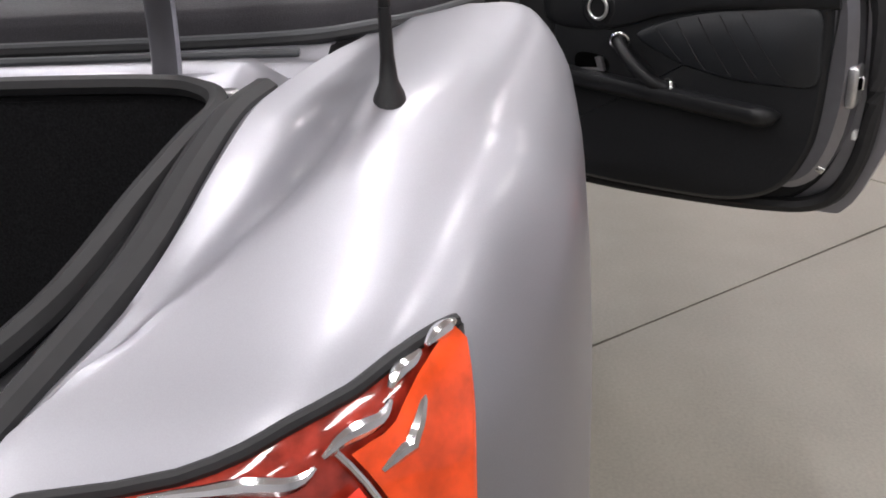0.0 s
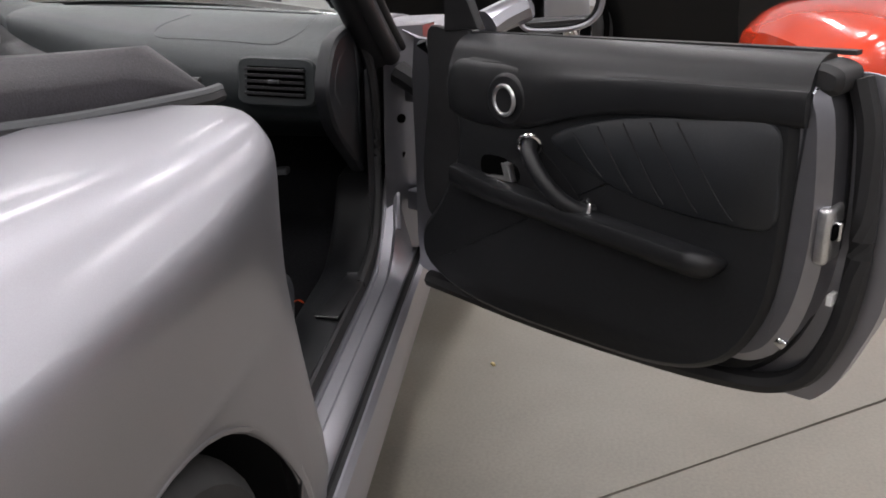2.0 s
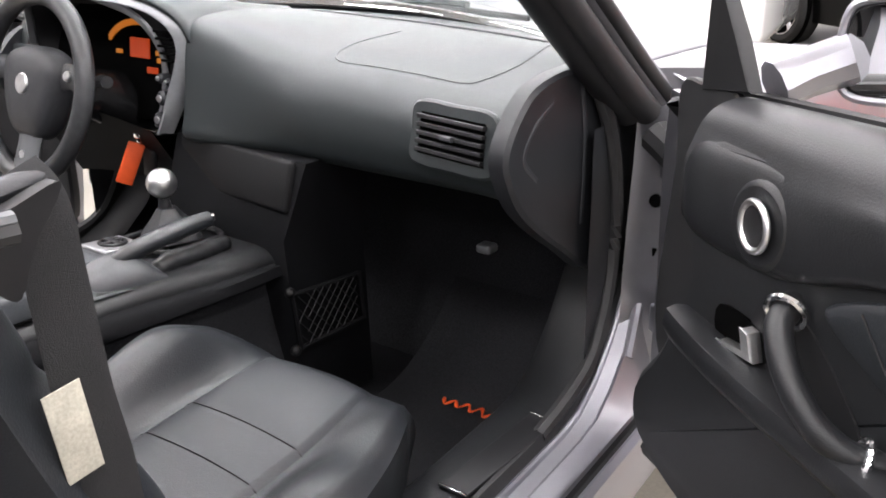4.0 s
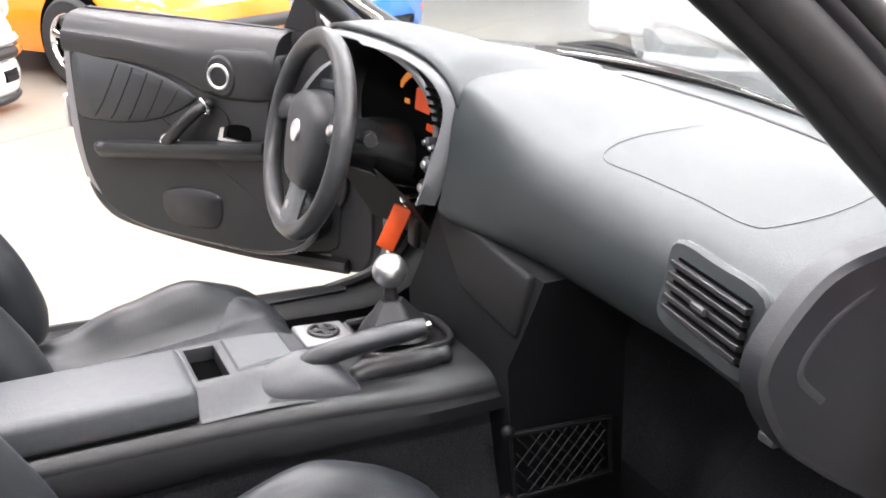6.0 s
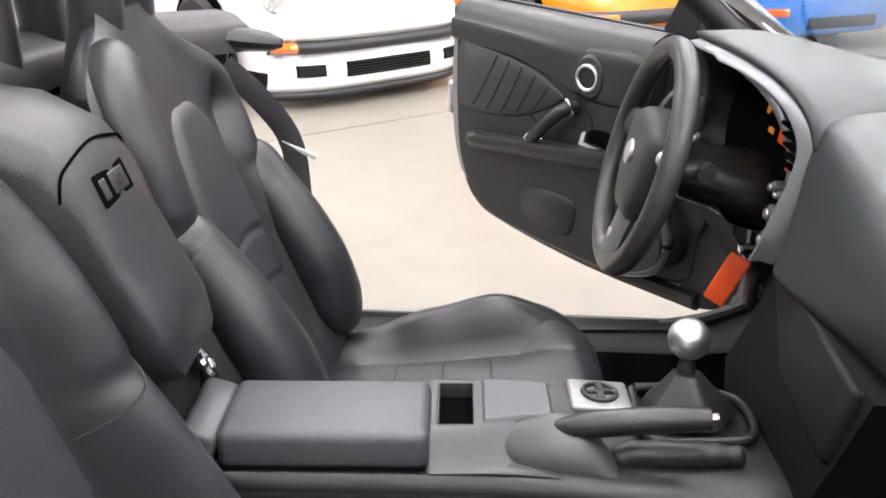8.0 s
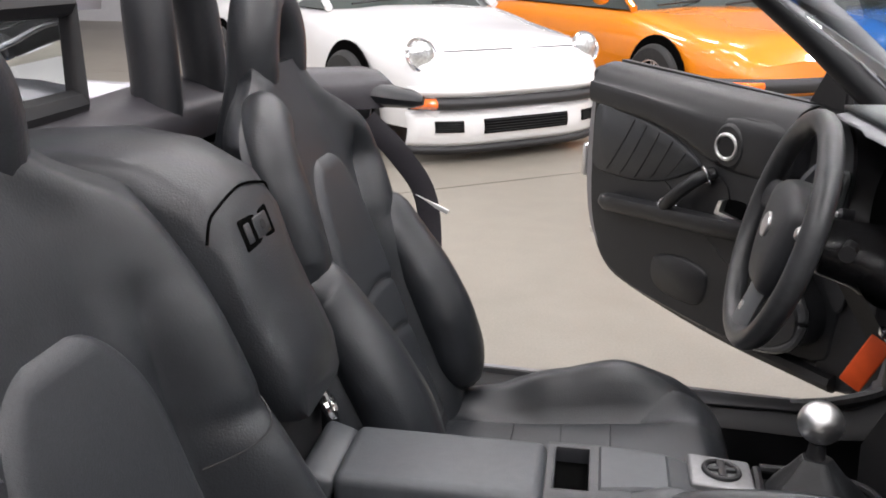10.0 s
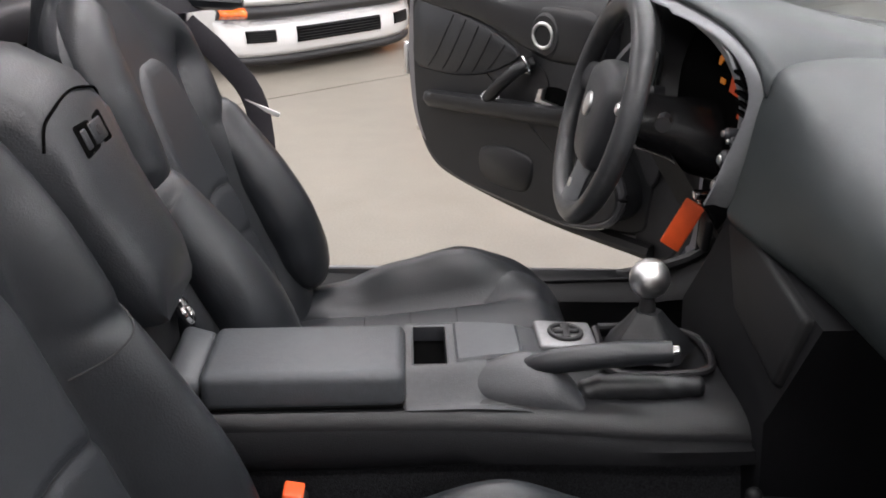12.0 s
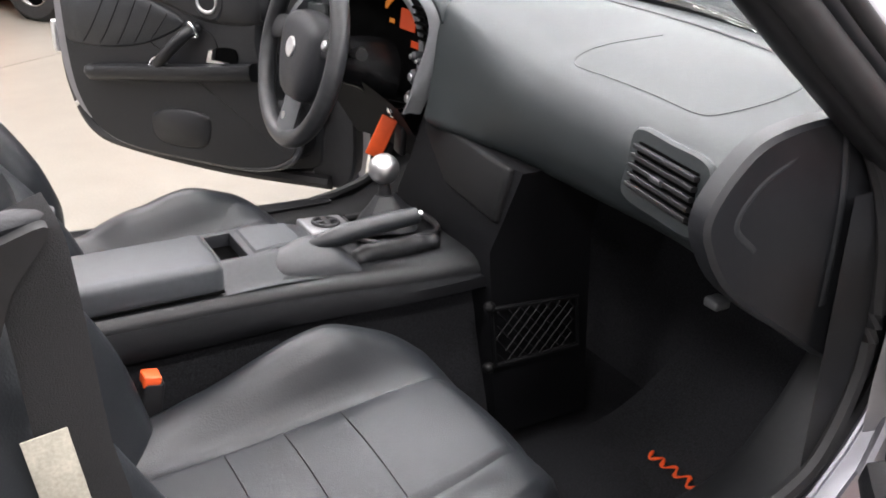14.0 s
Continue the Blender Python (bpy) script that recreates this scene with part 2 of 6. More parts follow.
# ---- the hall ----
def concrete():
    m = bpy.data.materials.new("polished concrete")
    m.use_nodes = True
    nt = m.node_tree
    b = nt.nodes["Principled BSDF"]
    co = nt.nodes.new("ShaderNodeTexCoord")
    out = None
    for sc, lo, hi in ((0.55, 0.86, 1.10), (6.0, 0.94, 1.05), (120.0, 0.90, 1.08)):
        n = nt.nodes.new("ShaderNodeTexNoise")
        n.inputs["Scale"].default_value = sc
        n.inputs["Detail"].default_value = 5.0
        nt.links.new(co.outputs["Object"], n.inputs["Vector"])
        r = nt.nodes.new("ShaderNodeMapRange")
        r.inputs["From Min"].default_value, r.inputs["From Max"].default_value = 0.3, 0.7
        r.inputs["To Min"].default_value, r.inputs["To Max"].default_value = lo, hi
        nt.links.new(n.outputs["Fac"], r.inputs["Value"])
        mix = nt.nodes.new("ShaderNodeMix")
        mix.data_type, mix.blend_type = "RGBA", "MULTIPLY"
        mix.inputs["Factor"].default_value = 1.0
        if out is None:
            mix.inputs["A"].default_value = (0.210, 0.192, 0.160, 1)
        else:
            nt.links.new(out, mix.inputs["A"])
        nt.links.new(r.outputs["Result"], mix.inputs["B"])
        out = mix.outputs["Result"]
        last = n
    nt.links.new(out, b.inputs["Base Color"])
    b.inputs["Roughness"].default_value = 0.42
    bp = nt.nodes.new("ShaderNodeBump")
    bp.inputs["Strength"].default_value, bp.inputs["Distance"].default_value = 0.15, 0.002
    nt.links.new(last.outputs["Fac"], bp.inputs["Height"])
    nt.links.new(bp.outputs["Normal"], b.inputs["Normal"])
    return m


CONCRETE = concrete()
JOINT = material("joint filler", (0.06, 0.055, 0.05), 0.9, grain=0.3)
WALL = material("pale wall paint", (0.55, 0.55, 0.565), 0.7, grain=0.03, grain_scale=8, stain=0.04, stain_scale=0.6)
CEIL = material("pale ceiling deck", (0.80, 0.80, 0.81), 0.8, grain=0.04, stain=0.05, stain_scale=0.5)
LAMP = material("lamp diffuser", (0.9, 0.9, 0.9), 0.5, emit=(1.0, 0.98, 0.95), emit_power=9.0)
E1, E2 = Vector((0.795, 0.607, 0)), Vector((-0.607, 0.795, 0))

floor = finish("floor", box((3.5, 2, -0.06), (25.4, 26.4, 0.1), 0), JOINT, smooth=0)
tagged(floor, "dark filled joints between the concrete floor slabs", "floor", kind="structure")
SLAB = 6.0
for i in range(-4, 4):
    for j in range(-4, 4):
        e1 = 0.013 + SLAB * (i + 0.5)
        e2 = 3.08 + SLAB * (j + 0.5)
        c = E1 * e1 + E2 * e2
        if not (ROOM["x0"] - 4 < c.x < ROOM["x1"] + 4 and ROOM["y0"] - 4 < c.y < ROOM["y1"] + 4):
            continue
        bm = bmesh.new()
        h = SLAB / 2 - 0.005
        n = 12
        quad = []
        for k in range(4):
            a = [(-h, -h), (h, -h), (h, h), (-h, h)]
            p, q = a[k], a[(k + 1) % 4]
            for m_ in range(n):
                t = m_ / n
                x, y = p[0] + (q[0] - p[0]) * t, p[1] + (q[1] - p[1]) * t
                if 0 < m_:
                    x += random.uniform(-0.0025, 0.0025)
                    y += random.uniform(-0.0025, 0.0025)
                quad.append(c + E1 * x + E2 * y)
        lofted([[(p.x, p.y, -0.02) for p in quad], [(p.x, p.y, 0.0) for p in quad]], bm=bm)
        part("slab", bm, CONCRETE, floor, smooth=0)

for nm, c, sz in (("wall_north", (3.5, ROOM["y1"] + 0.1, 2.6), (25.4, 0.2, 5.2)), ("wall_south", (3.5, ROOM["y0"] - 0.1, 2.6), (25.4, 0.2, 5.2)),
                  ("wall_east", (ROOM["x1"] + 0.1, 2, 2.6), (0.2, 26.0, 5.2)), ("wall_west", (ROOM["x0"] - 0.1, 2, 2.6), (0.2, 26.0, 5.2))):
    tagged(finish(nm, box(c, sz, 0), WALL, smooth=0), "plain pale painted wall of the car hall", "wall", kind="structure")
tagged(finish("ceiling", box((3.5, 2, ROOM["h"] + 0.1), (25.4, 26.4, 0.2), 0), CEIL, smooth=0), "pale grey ceiling of the car hall", "ceiling", kind="structure")

# Unseen lamps; their number and spacing are assumed, to light the fender evenly
STRIP_POWER = 108.0
for ix in range(7):
    for iy in range(6):
        x, y = (-7.0, -3.0, 0.3, 2.6, 6.0, 9.5, 13.0)[ix], -7.5 + 3.15 * iy
        t = thing("assumed_ceiling_light", "assumed white rectangular lamp under the unseen ceiling", "ceiling light", (x, y, ROOM["h"] - 0.1), "ceiling lights")
        part("housing", box((0, 0, 0.03), (1.36, 0.56, 0.06), 0.01), WALL, t)
        part("diffuser", box((0, 0, -0.01), (1.26, 0.46, 0.02), 0.006), LAMP, t)
        ld = bpy.data.lights.new("strip", "AREA")
        ld.shape, ld.size, ld.size_y, ld.energy = "RECTANGLE", 1.25, 0.45, STRIP_POWER
        ld.color = (1.0, 0.965, 1.0)
        lo = new("lamp", ld)
        lo.parent, lo.location = t, (0, 0, -0.04)

LAMP_ORANGE = material("orange-red lamp lens", (0.92, 0.085, 0.012), 0.10, coat=1.0, grain=0.3, grain_scale=30, stain=0.25, stain_scale=12)
LENS_DARK = material("dark lamp housing", (0.42, 0.040, 0.022), 0.10, coat=1.0, grain=0.4, grain_scale=60)

# ---- the roadster ----
car = thing("roadster", "silver two-seat roadster with black leather interior, doors and boot open", "car")


def side(x, y, z, s):
    return Vector((x, s * y, z))


W_TAB = [(-0.905, 0.44), (-0.89, 0.56), (-0.86, 0.66), (-0.82, 0.735), (-0.76, 0.80), (-0.70, 0.836), (-0.60, 0.864), (-0.45, 0.887), (-0.2, 0.902), (0.0, 0.905), (0.2, 0.888), (0.40, 0.860)]
ZT_TAB = [(-0.905, 0.775), (-0.80, 0.858), (-0.70, 0.902), (-0.55, 0.950), (-0.42, 0.968), (-0.2, 0.962), (0.1, 0.950), (0.40, 0.947)]
INNER_TAB = [(-0.905, 0.385), (-0.86, 0.44), (-0.80, 0.478), (-0.72, 0.522), (-0.60, 0.545), (-0.5, 0.55), (-0.38, 0.553), (-0.25, 0.562), (-0.10, 0.577), (0.05, 0.598), (0.40, 0.605)]
RIDGE_TAB = [(-0.905, 0.41), (-0.86, 0.455), (-0.81, 0.495), (-0.758, 0.545), (-0.67, 0.606), (-0.60, 0.645), (-0.518, 0.668), (-0.45, 0.675), (0.0, 0.665), (0.40, 0.66)]
ARCH_R, AXLE_Z, ARCH_Y = 0.335, 0.31, 0.832
FRONT_TAB = [(0.15, 0.44), (0.40, 0.395), (0.50, 0.355), (0.60, 0.315), (0.69, 0.284), (0.78, 0.259), (0.86, 0.252), (0.93, 0.262)]


def sstep_(a, b, x):
    t = max(0.0, min(1.0, (x - a) / (b - a)))
    return t * t * (3 - 2 * t)


def tuck(x):
    """How far the lower flank draws in over the wheel."""
    return max(0.0, lerp_table(W_TAB, x) - ARCH_Y) * (1 - sstep_(0.20, 0.44, abs(x)))


def quarter_upper(x):
    zt, w = lerp_table(ZT_TAB, x), lerp_table(W_TAB, x)
    f = sstep_(-0.60, 0.30, x)
    q = min(1.0, (w - 0.43) / (0.864 - 0.43))
    y = lambda d: w - d * q
    e, r = lerp_table(INNER_TAB, x), lerp_table(RIDGE_TAB, x)
    dip = 0.015 * sstep_(0.02, 0.12, r - e) * (1 - sstep_(-0.2, 0.3, x))
    g, hs = sstep_(-0.1, 0.38, x), sstep_(-0.64, -0.42, x)
    return [(e - 0.012, zt - 0.030), (e, zt - 0.012), (e + (r - e) * 0.35, zt - 0.010 - dip), (e + (r - e) * 0.75, zt - 0.004 - 0.7 * dip), (r, zt), (max(r + 0.01, y(0.15 - 0.01 * f - 0.03 * g)), zt - 0.012 + 0.011 * f), (max(r + 0.02, y(0.09 - 0.02 * f - 0.02 * g)), zt - 0.042 + 0.036 * f + 0.004 * hs),
            (y(0.045 - 0.015 * f - 0.010 * g - 0.008 * hs * (1 - f)), zt - 0.100 + 0.070 * f + 0.008 * g + 0.014 * hs * (1 - f)), (y(0.014 - 0.006 * f - 0.003 * g - 0.006 * hs * (1 - f)), zt - 0.168 + 0.078 * f + 0.022 * g + 0.028 * hs * (1 - f)), (w - 0.50 * tuck(x), 0.695)]


def quarter_lower(x):
    w = lerp_table(W_TAB, x)
    zb = AXLE_Z + math.sqrt(ARCH_R ** 2 - x * x) if abs(x) < ARCH_R * 0.985 else 0.2
    k = tuck(x)
    if zb > 0.3:
        return [(w - 0.50 * k, 0.695), (w - 0.78 * k, 0.5 * (0.695 + zb)), (w - k, zb)]
    return [(w - 0.50 * k, 0.695), (w - 0.8 * k, 0.56), (w - 0.95 * k - 0.005, max(zb + 0.05, 0.40)), (w - k - 0.05, zb)]


def quarter_row(x):
    return sample(quarter_upper(x), 46) + sample(quarter_lower(x), 8)[1:]


def sample(p, n):
    c = curve([(a, b, 0) for a, b in p], 10)
    L = [0]
    for a, b in zip(c, c[1:]):
        L.append(L[-1] + (b - a).length)
    out = []
    k = 0
    for i in range(n):
        t = L[-1] * i / (n - 1)
        while k < len(L) - 2 and L[k + 1] < t:
            k += 1
        f = (t - L[k]) / max(1e-9, L[k + 1] - L[k])
        out.append(c[k].lerp(c[k + 1], f))
    return [(q.x, q.y) for q in out]


def quarter(s):
    bm = bmesh.new()
    stations = [-0.905, -0.90, -0.89, -0.88] + [-0.865 + 0.02 * i for i in range(13)] + [-0.605, -0.595] + [-0.58 + 0.03 * i for i in range(8)] + [-0.335] + \
               [-0.33 + 0.022 * i for i in range(31)] + [0.336, 0.346, 0.36, 0.38, 0.40]
    rows = []
    for x in sorted(set(round(v, 4) for v in stations)):
        r = []
        for y, z in quarter_row(x):
            xx = x
            if x > 0.0:
                xx = x + (x / 0.40) ** 3 * (lerp_table(FRONT_TAB, z) - 0.40)
            r.append(side(xx, y, z, s))
        rows.append(r)
    lofted(rows, closed=False, bm=bm)
    ob = part("rear_fender", bm, SILVER, car, smooth=50)
    thicken(ob, 0.004, -1 if s < 0 else -1)
    # arch lip, wheel well
    lip = [side(ARCH_R * math.sin(a), lerp_table(W_TAB, ARCH_R * math.sin(a)) - tuck(ARCH_R * math.sin(a)) - 0.006, AXLE_Z + ARCH_R * math.cos(a), s) for a in [radians(-98 + 7 * i) for i in range(29)]]
    part("wheel_arch_lip", tube(lip, 0.008, 8), SILVER, car)
    well = grid(lambda u, v: side((ARCH_R + 0.02) * math.sin(radians(-100 + 200 * u)), 0.81 - 0.25 * v, AXLE_Z + (ARCH_R + 0.02) * math.cos(radians(-100 + 200 * u)), s), 24, 2)
    part("wheel_well", well, PLASTIC_DK, car)
    part("well_wall", disc(side(0, 0.55, AXLE_Z, s), (0, -s, 0), ARCH_R + 0.03, 0.01), PLASTIC_DK, car)
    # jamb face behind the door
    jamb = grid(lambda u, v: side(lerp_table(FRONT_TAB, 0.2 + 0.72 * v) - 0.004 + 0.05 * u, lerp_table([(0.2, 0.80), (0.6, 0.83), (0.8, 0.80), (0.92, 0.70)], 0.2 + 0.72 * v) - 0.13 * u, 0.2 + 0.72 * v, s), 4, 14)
    part("rear_jamb", jamb, SILVER_SHADE, car)
    # tail lamp, let into the rear corner
    upper = [(-0.90, 0.30), (-0.87, 0.40), (-0.856, 0.51), (-0.846, 0.575), (-0.830, 0.621), (-0.810, 0.654), (-0.781, 0.691), (-0.747, 0.720), (-0.70, 0.758)]
    lower = [(-0.90, 0.66), (-0.80, 0.655), (-0.786, 0.69), (-0.768, 0.749), (-0.754, 0.779), (-0.733, 0.814), (-0.713, 0.840), (-0.70, 0.852)]

    def lamp_pt(u, v, out=0.006):
        x = -0.700 - 0.20 * u ** 1.3
        row = sample(quarter_upper(x), 90)
        yu, zl = lerp_table(upper, x), lerp_table(lower, x)
        i0 = next((i for i, p in enumerate(row) if p[0] >= yu), 0)
        if i0 > 0:
            i0 -= (row[i0][0] - yu) / max(1e-6, row[i0][0] - row[i0 - 1][0])
        i1 = max(i for i, p in enumerate(row[:89]) if p[1] >= zl)
        i1 += max(0.0, min(1.0, (row[i1][1] - zl) / max(1e-6, row[i1][1] - row[i1 + 1][1])))
        f = i0 + (max(i1, i0 + 0.3) - i0) * v
        i = min(88, int(f))
        p, q = Vector(row[i]), Vector(row[i + 1])
        t = (q - p).normalized()
        p = p.lerp(q, f - i)
        out *= 0.4 + 0.6 * min(1.0, min(v, 1 - v) / 0.10)
        c = sstep_(0.72, 0.90, -x)
        return side(x - out * (0.2 + 0.8 * c), p.x - t.y * out, p.y + t.x * out, s)
    tl = part("tail_lamp", grid(lamp_pt, 30, 14), LENS_DARK, car, "red and orange tail lamp with chrome reflectors", smooth=70)
    part("lamp_seal", tube([lamp_pt(0.01 + 0.99 * i / 30, 0.0, 0.012) for i in range(31)], 0.006, 8), RUBBER, tl)
    part("lamp_seal", tube([lamp_pt(0.01 + 0.44 * i / 20, 1.0, 0.010) for i in range(21)], 0.004, 8), RUBBER, tl)
    for u0, u1, v0, v1, mt in ((0.12, 0.62, 0.20, 0.94, LAMP_ORANGE), (0.65, 0.98, 0.30, 0.94, RED_LENS)):
        part("lamp_chamber", grid(lambda u, v, u0=u0, u1=u1, v0=v0, v1=v1: lamp_pt(u0 + (u1 - u0) * u, v0 + (v1 - v0) * v, 0.013 + 0.004 * math.sin(math.pi * u)), 14, 10), mt, tl, smooth=70)
    for u0, u1, vv in ((0.10, 0.28, 0.11), (0.31, 0.46, 0.10), (0.48, 0.66, 0.14), (0.68, 0.82, 0.16), (0.84, 0.97, 0.14), (0.66, 0.90, 0.42), (0.40, 0.60, 0.30)):
        part("lamp_reflector", tube([lamp_pt(u0 + (u1 - u0) * i / 10, vv + 0.01 * math.sin(i * 0.7), 0.014) for i in range(11)], [0.002 + 0.0045 * math.sin(math.pi * i / 10) for i in range(11)], 8), CHROME, tl)
    part("lamp_reflector", tube([lamp_pt(0.635, 0.16 + 0.70 * i / 10, 0.012) for i in range(11)], 0.003, 8), CHROME, tl)


for s in (-1, 1):
    quarter(s)


def bumper_rear(u, v):
    path = curve([(-0.400, -0.868, 0), (-0.60, -0.868, 0), (-0.76, -0.808, 0), (-0.83, -0.735, 0), (-0.895, -0.57, 0), (-0.93, -0.3, 0), (-0.94, 0, 0)], 6)
    path = path + [Vector((p.x, -p.y, 0)) for p in path[-2::-1]]
    p = path[int(round(u * (len(path) - 1)))]
    zt = lerp_table([(-0.92, 0.66), (-0.80, 0.655), (-0.72, 0.64), (-0.55, 0.50), (-0.40, 0.36)], p.x)
    z = zt - (zt - 0.22) * v
    out = 1.0 + 0.02 * math.sin(math.pi * min(1, v * 1.3)) - 0.09 * max(0, v - 0.7)
    return Vector((p.x * (1.0 + 0.02 * math.sin(math.pi * v) - 0.06 * max(0, v - 0.6)), p.y * out, z))


part("rear_bumper", grid(bumper_rear, 60, 14), SILVER, car, smooth=60)

# boot: channel, gasket, tub, raised lid, hinge arms
gasket = [(-0.83, -0.28), (-0.79, -0.38), (-0.68, -0.455), (-0.50, -0.490), (-0.36, -0.492), (-0.25, -0.445), (-0.195, -0.34), (-0.18, 0.0)]
gk = curve([(x, y, 0) for x, y in gasket], 6)
gk = gk + [Vector((p.x, -p.y, 0)) for p in gk[-2::-1]]
gz = lambda x: lerp_table(ZT_TAB, x) - 0.032
part("boot_seal", tube([(p.x, p.y, gz(p.x)) for p in gk] , 0.013, 8, closed=True), RUBBER, car)
tub = lofted([[(p.x, p.y, gz(p.x) - 0.01) for p in gk], [(p.x * 0.98, p.y * 0.98, 0.62) for p in gk], [(p.x * 0.98, p.y * 0.97, 0.42) for p in gk]], caps=False)
tub.faces.new([v for v in tub.verts][-len(gk):])
part("boot_tub", tub, BOOT_FELT, car)


for s in (-1, 1):
    part("gutter_seal", tube(curve([side(x, lerp_table(INNER_TAB, x) - 0.028, gz(x) + 0.004, s) for x in (-0.84, -0.76, -0.66, -0.54, -0.42, -0.30)], 6), 0.019, 10), RUBBER, car, "thick black boot gutter seal")


def channel(u, v):
    i = int(round(u * (len(gk) - 1)))
    p = gk[i]
    x, y = p.x, p.y
    sy = 1 if y >= 0 else -1
    if x > -0.3 and abs(y) < 0.44:
        q = Vector((-0.11, y * 1.08, 0))
    elif x < -0.80:
        q = Vector((-0.90, y, 0))
    else:
        q = Vector((x, sy * (lerp_table(INNER_TAB, x) - 0.012), 0))
    w = v
    zz = gz(x) - 0.02 + 0.030 * sstep_(0.45, 0.95, v)
    o = Vector((x + (q.x - x) * w, y + (q.y - y) * w, zz))
    return o


part("boot_channel", grid(channel, len(gk) - 1, 12), SILVER, car, smooth=60)
def deck_pt(u, v):
    x = -0.135 + 0.25 * u
    y = -0.56 + 1.12 * v
    z = lerp_table([(0.0, 0.918), (0.12, 0.934), (0.22, 0.926), (0.42, 0.940), (0.55, 0.936), (0.70, 0.954), (1.0, 0.962)], u)
    return Vector((x, y, z))


part("rear_deck", grid(deck_pt, 30, 12), SILVER, car)
part("deck_ridge", tube([(-0.13, -0.50 + 0.1 * i, 0.922) for i in range(11)], 0.010, 8), SILVER, car)
part("deck_lip", tube([(-0.055, -0.52 + 0.104 * i, 0.936) for i in range(11)], 0.006, 8), GREY_TRIM, car)
lid = grid(lambda u, v: Vector((-0.185 + 0.06 * math.sin(u * 1.3), (-0.54 + 1.08 * v) * (1 - 0.12 * u), 1.12 + 0.60 * u)) + Vector((-0.05 * (1 - (2 * v - 1) ** 2), 0, 0)), 12, 16)
thicken(part("boot_lid", lid, SILVER, car), 0.03)
for y in (-0.36, 0.36):
    arm = curve([(-0.22, y, 0.76), (-0.16, y, 0.86), (-0.15, y * 1.02, 0.95), (-0.18, y * 1.06, 1.06), (-0.20, y * 1.08, 1.20)], 6)
    part("boot_hinge", tube(arm, 0.020, 10, flat=0.45, up=(1, 0, 0)), SILVER, car)
for x, y in ((-0.20, -0.500), (-0.235, -0.470), (-0.12, -0.44)):
    part("hinge_bolt", disc((x, y, gz(x) - 0.012), (0, 0, 1), 0.012, 0.010, bevel=0.003), PLASTIC_DK if y == -0.500 else ALU, car)

# antenna
ant = part("antenna_base", lofted([[(-0.450 + a * math.cos(t) + sh, -0.690 + b * math.sin(t), z) for t in [2 * math.pi * i / 16 for i in range(16)]]
                                  for a, b, z, sh in ((0.032, 0.018, 0.955, 0), (0.028, 0.015, 0.968, 0.002), (0.017, 0.0095, 0.980, 0.004), (0.011, 0.0068, 1.005, 0.006), (0.009, 0.006, 1.05, 0.008))]), PLASTIC_DK, car)
part("antenna_mast", tube([(-0.442, -0.690, 1.02), (-0.440, -0.690, 1.15), (-0.435, -0.690, 1.36)], [0.006, 0.005, 0.004], 8), PLASTIC_DK, ant)


# ---- folded soft top under its cover ----
COVER_REAR = [(0.0, -0.030), (0.35, -0.022), (0.52, 0.005), (0.60, 0.07), (0.67, 0.165), (0.725, 0.265), (0.75, 0.34)]


def top_cover(u, v):
    y = -0.75 + 1.50 * v
    a = abs(y)
    xr = lerp_table(COVER_REAR, a)
    xf = lerp_table([(0.0, 0.13), (0.5, 0.16), (0.62, 0.27), (0.70, 0.335), (0.75, 0.352)], a)
    k = 1 - 0.92 * sstep_(0.712, 0.75, a)
    prof = [(-0.03, -0.035), (0.0, 0.010), (0.02, 0.028), (0.08, 0.042), (0.35, 0.062), (0.65, 0.060), (0.88, 0.044), (0.97, 0.025), (0.99, -0.01)]
    c = curve([(p, q, 0) for p, q in prof], 4)
    p = c[int(round(u * (len(c) - 1)))]
    wr = 0.005 * noise.noise(Vector((p.x * 5, y * 5, 1))) * min(1, p.y / 0.03)
    return Vector((xr + (xf - xr) * p.x, y, 0.944 + 0.012 * (1 - sstep_(0.45, 0.72, a)) + p.y * k + wr))


part("soft_top_cover", grid(top_cover, 28, 36), CLOTH, car, "folded soft top under its satin black cover", smooth=60)
for s in (-1, 1):
    part("belt_moulding", tube(curve([side(-0.035, 0.0, 0.952, s), side(-0.025, 0.36, 0.952, s), side(0.0, 0.525, 0.952, s), side(0.06, 0.602, 0.952, s), side(0.165, 0.682, 0.950, s), side(0.30, 0.752, 0.950, s), side(0.360, 0.758, 0.948, s)], 6), 0.0065, 8), GREY_TRIM, car)
    part("moulding_seal", tube(curve([side(-0.035, 0.0, 0.944, s), side(-0.025, 0.36, 0.944, s), side(0.0, 0.525, 0.944, s), side(0.06, 0.602, 0.944, s), side(0.165, 0.682, 0.942, s), side(0.30, 0.752, 0.942, s), side(0.360, 0.758, 0.940, s)], 6), 0.009, 8), RUBBER, car)
    if s > 0:
        part("corner_seal", lofted([[side(x, y + 0.03 * math.cos(t) * k, z + 0.022 * math.sin(t) * k, s) for t in [2 * math.pi * i / 10 for i in range(10)]]
                                   for x, y, z, k in ((0.12, 0.60, 0.985, 0.5), (0.16, 0.625, 0.982, 1.0), (0.25, 0.67, 0.970, 1.0), (0.33, 0.70, 0.955, 1.0), (0.375, 0.715, 0.948, 0.8), (0.395, 0.72, 0.945, 0.4))]), LEATHER, car)


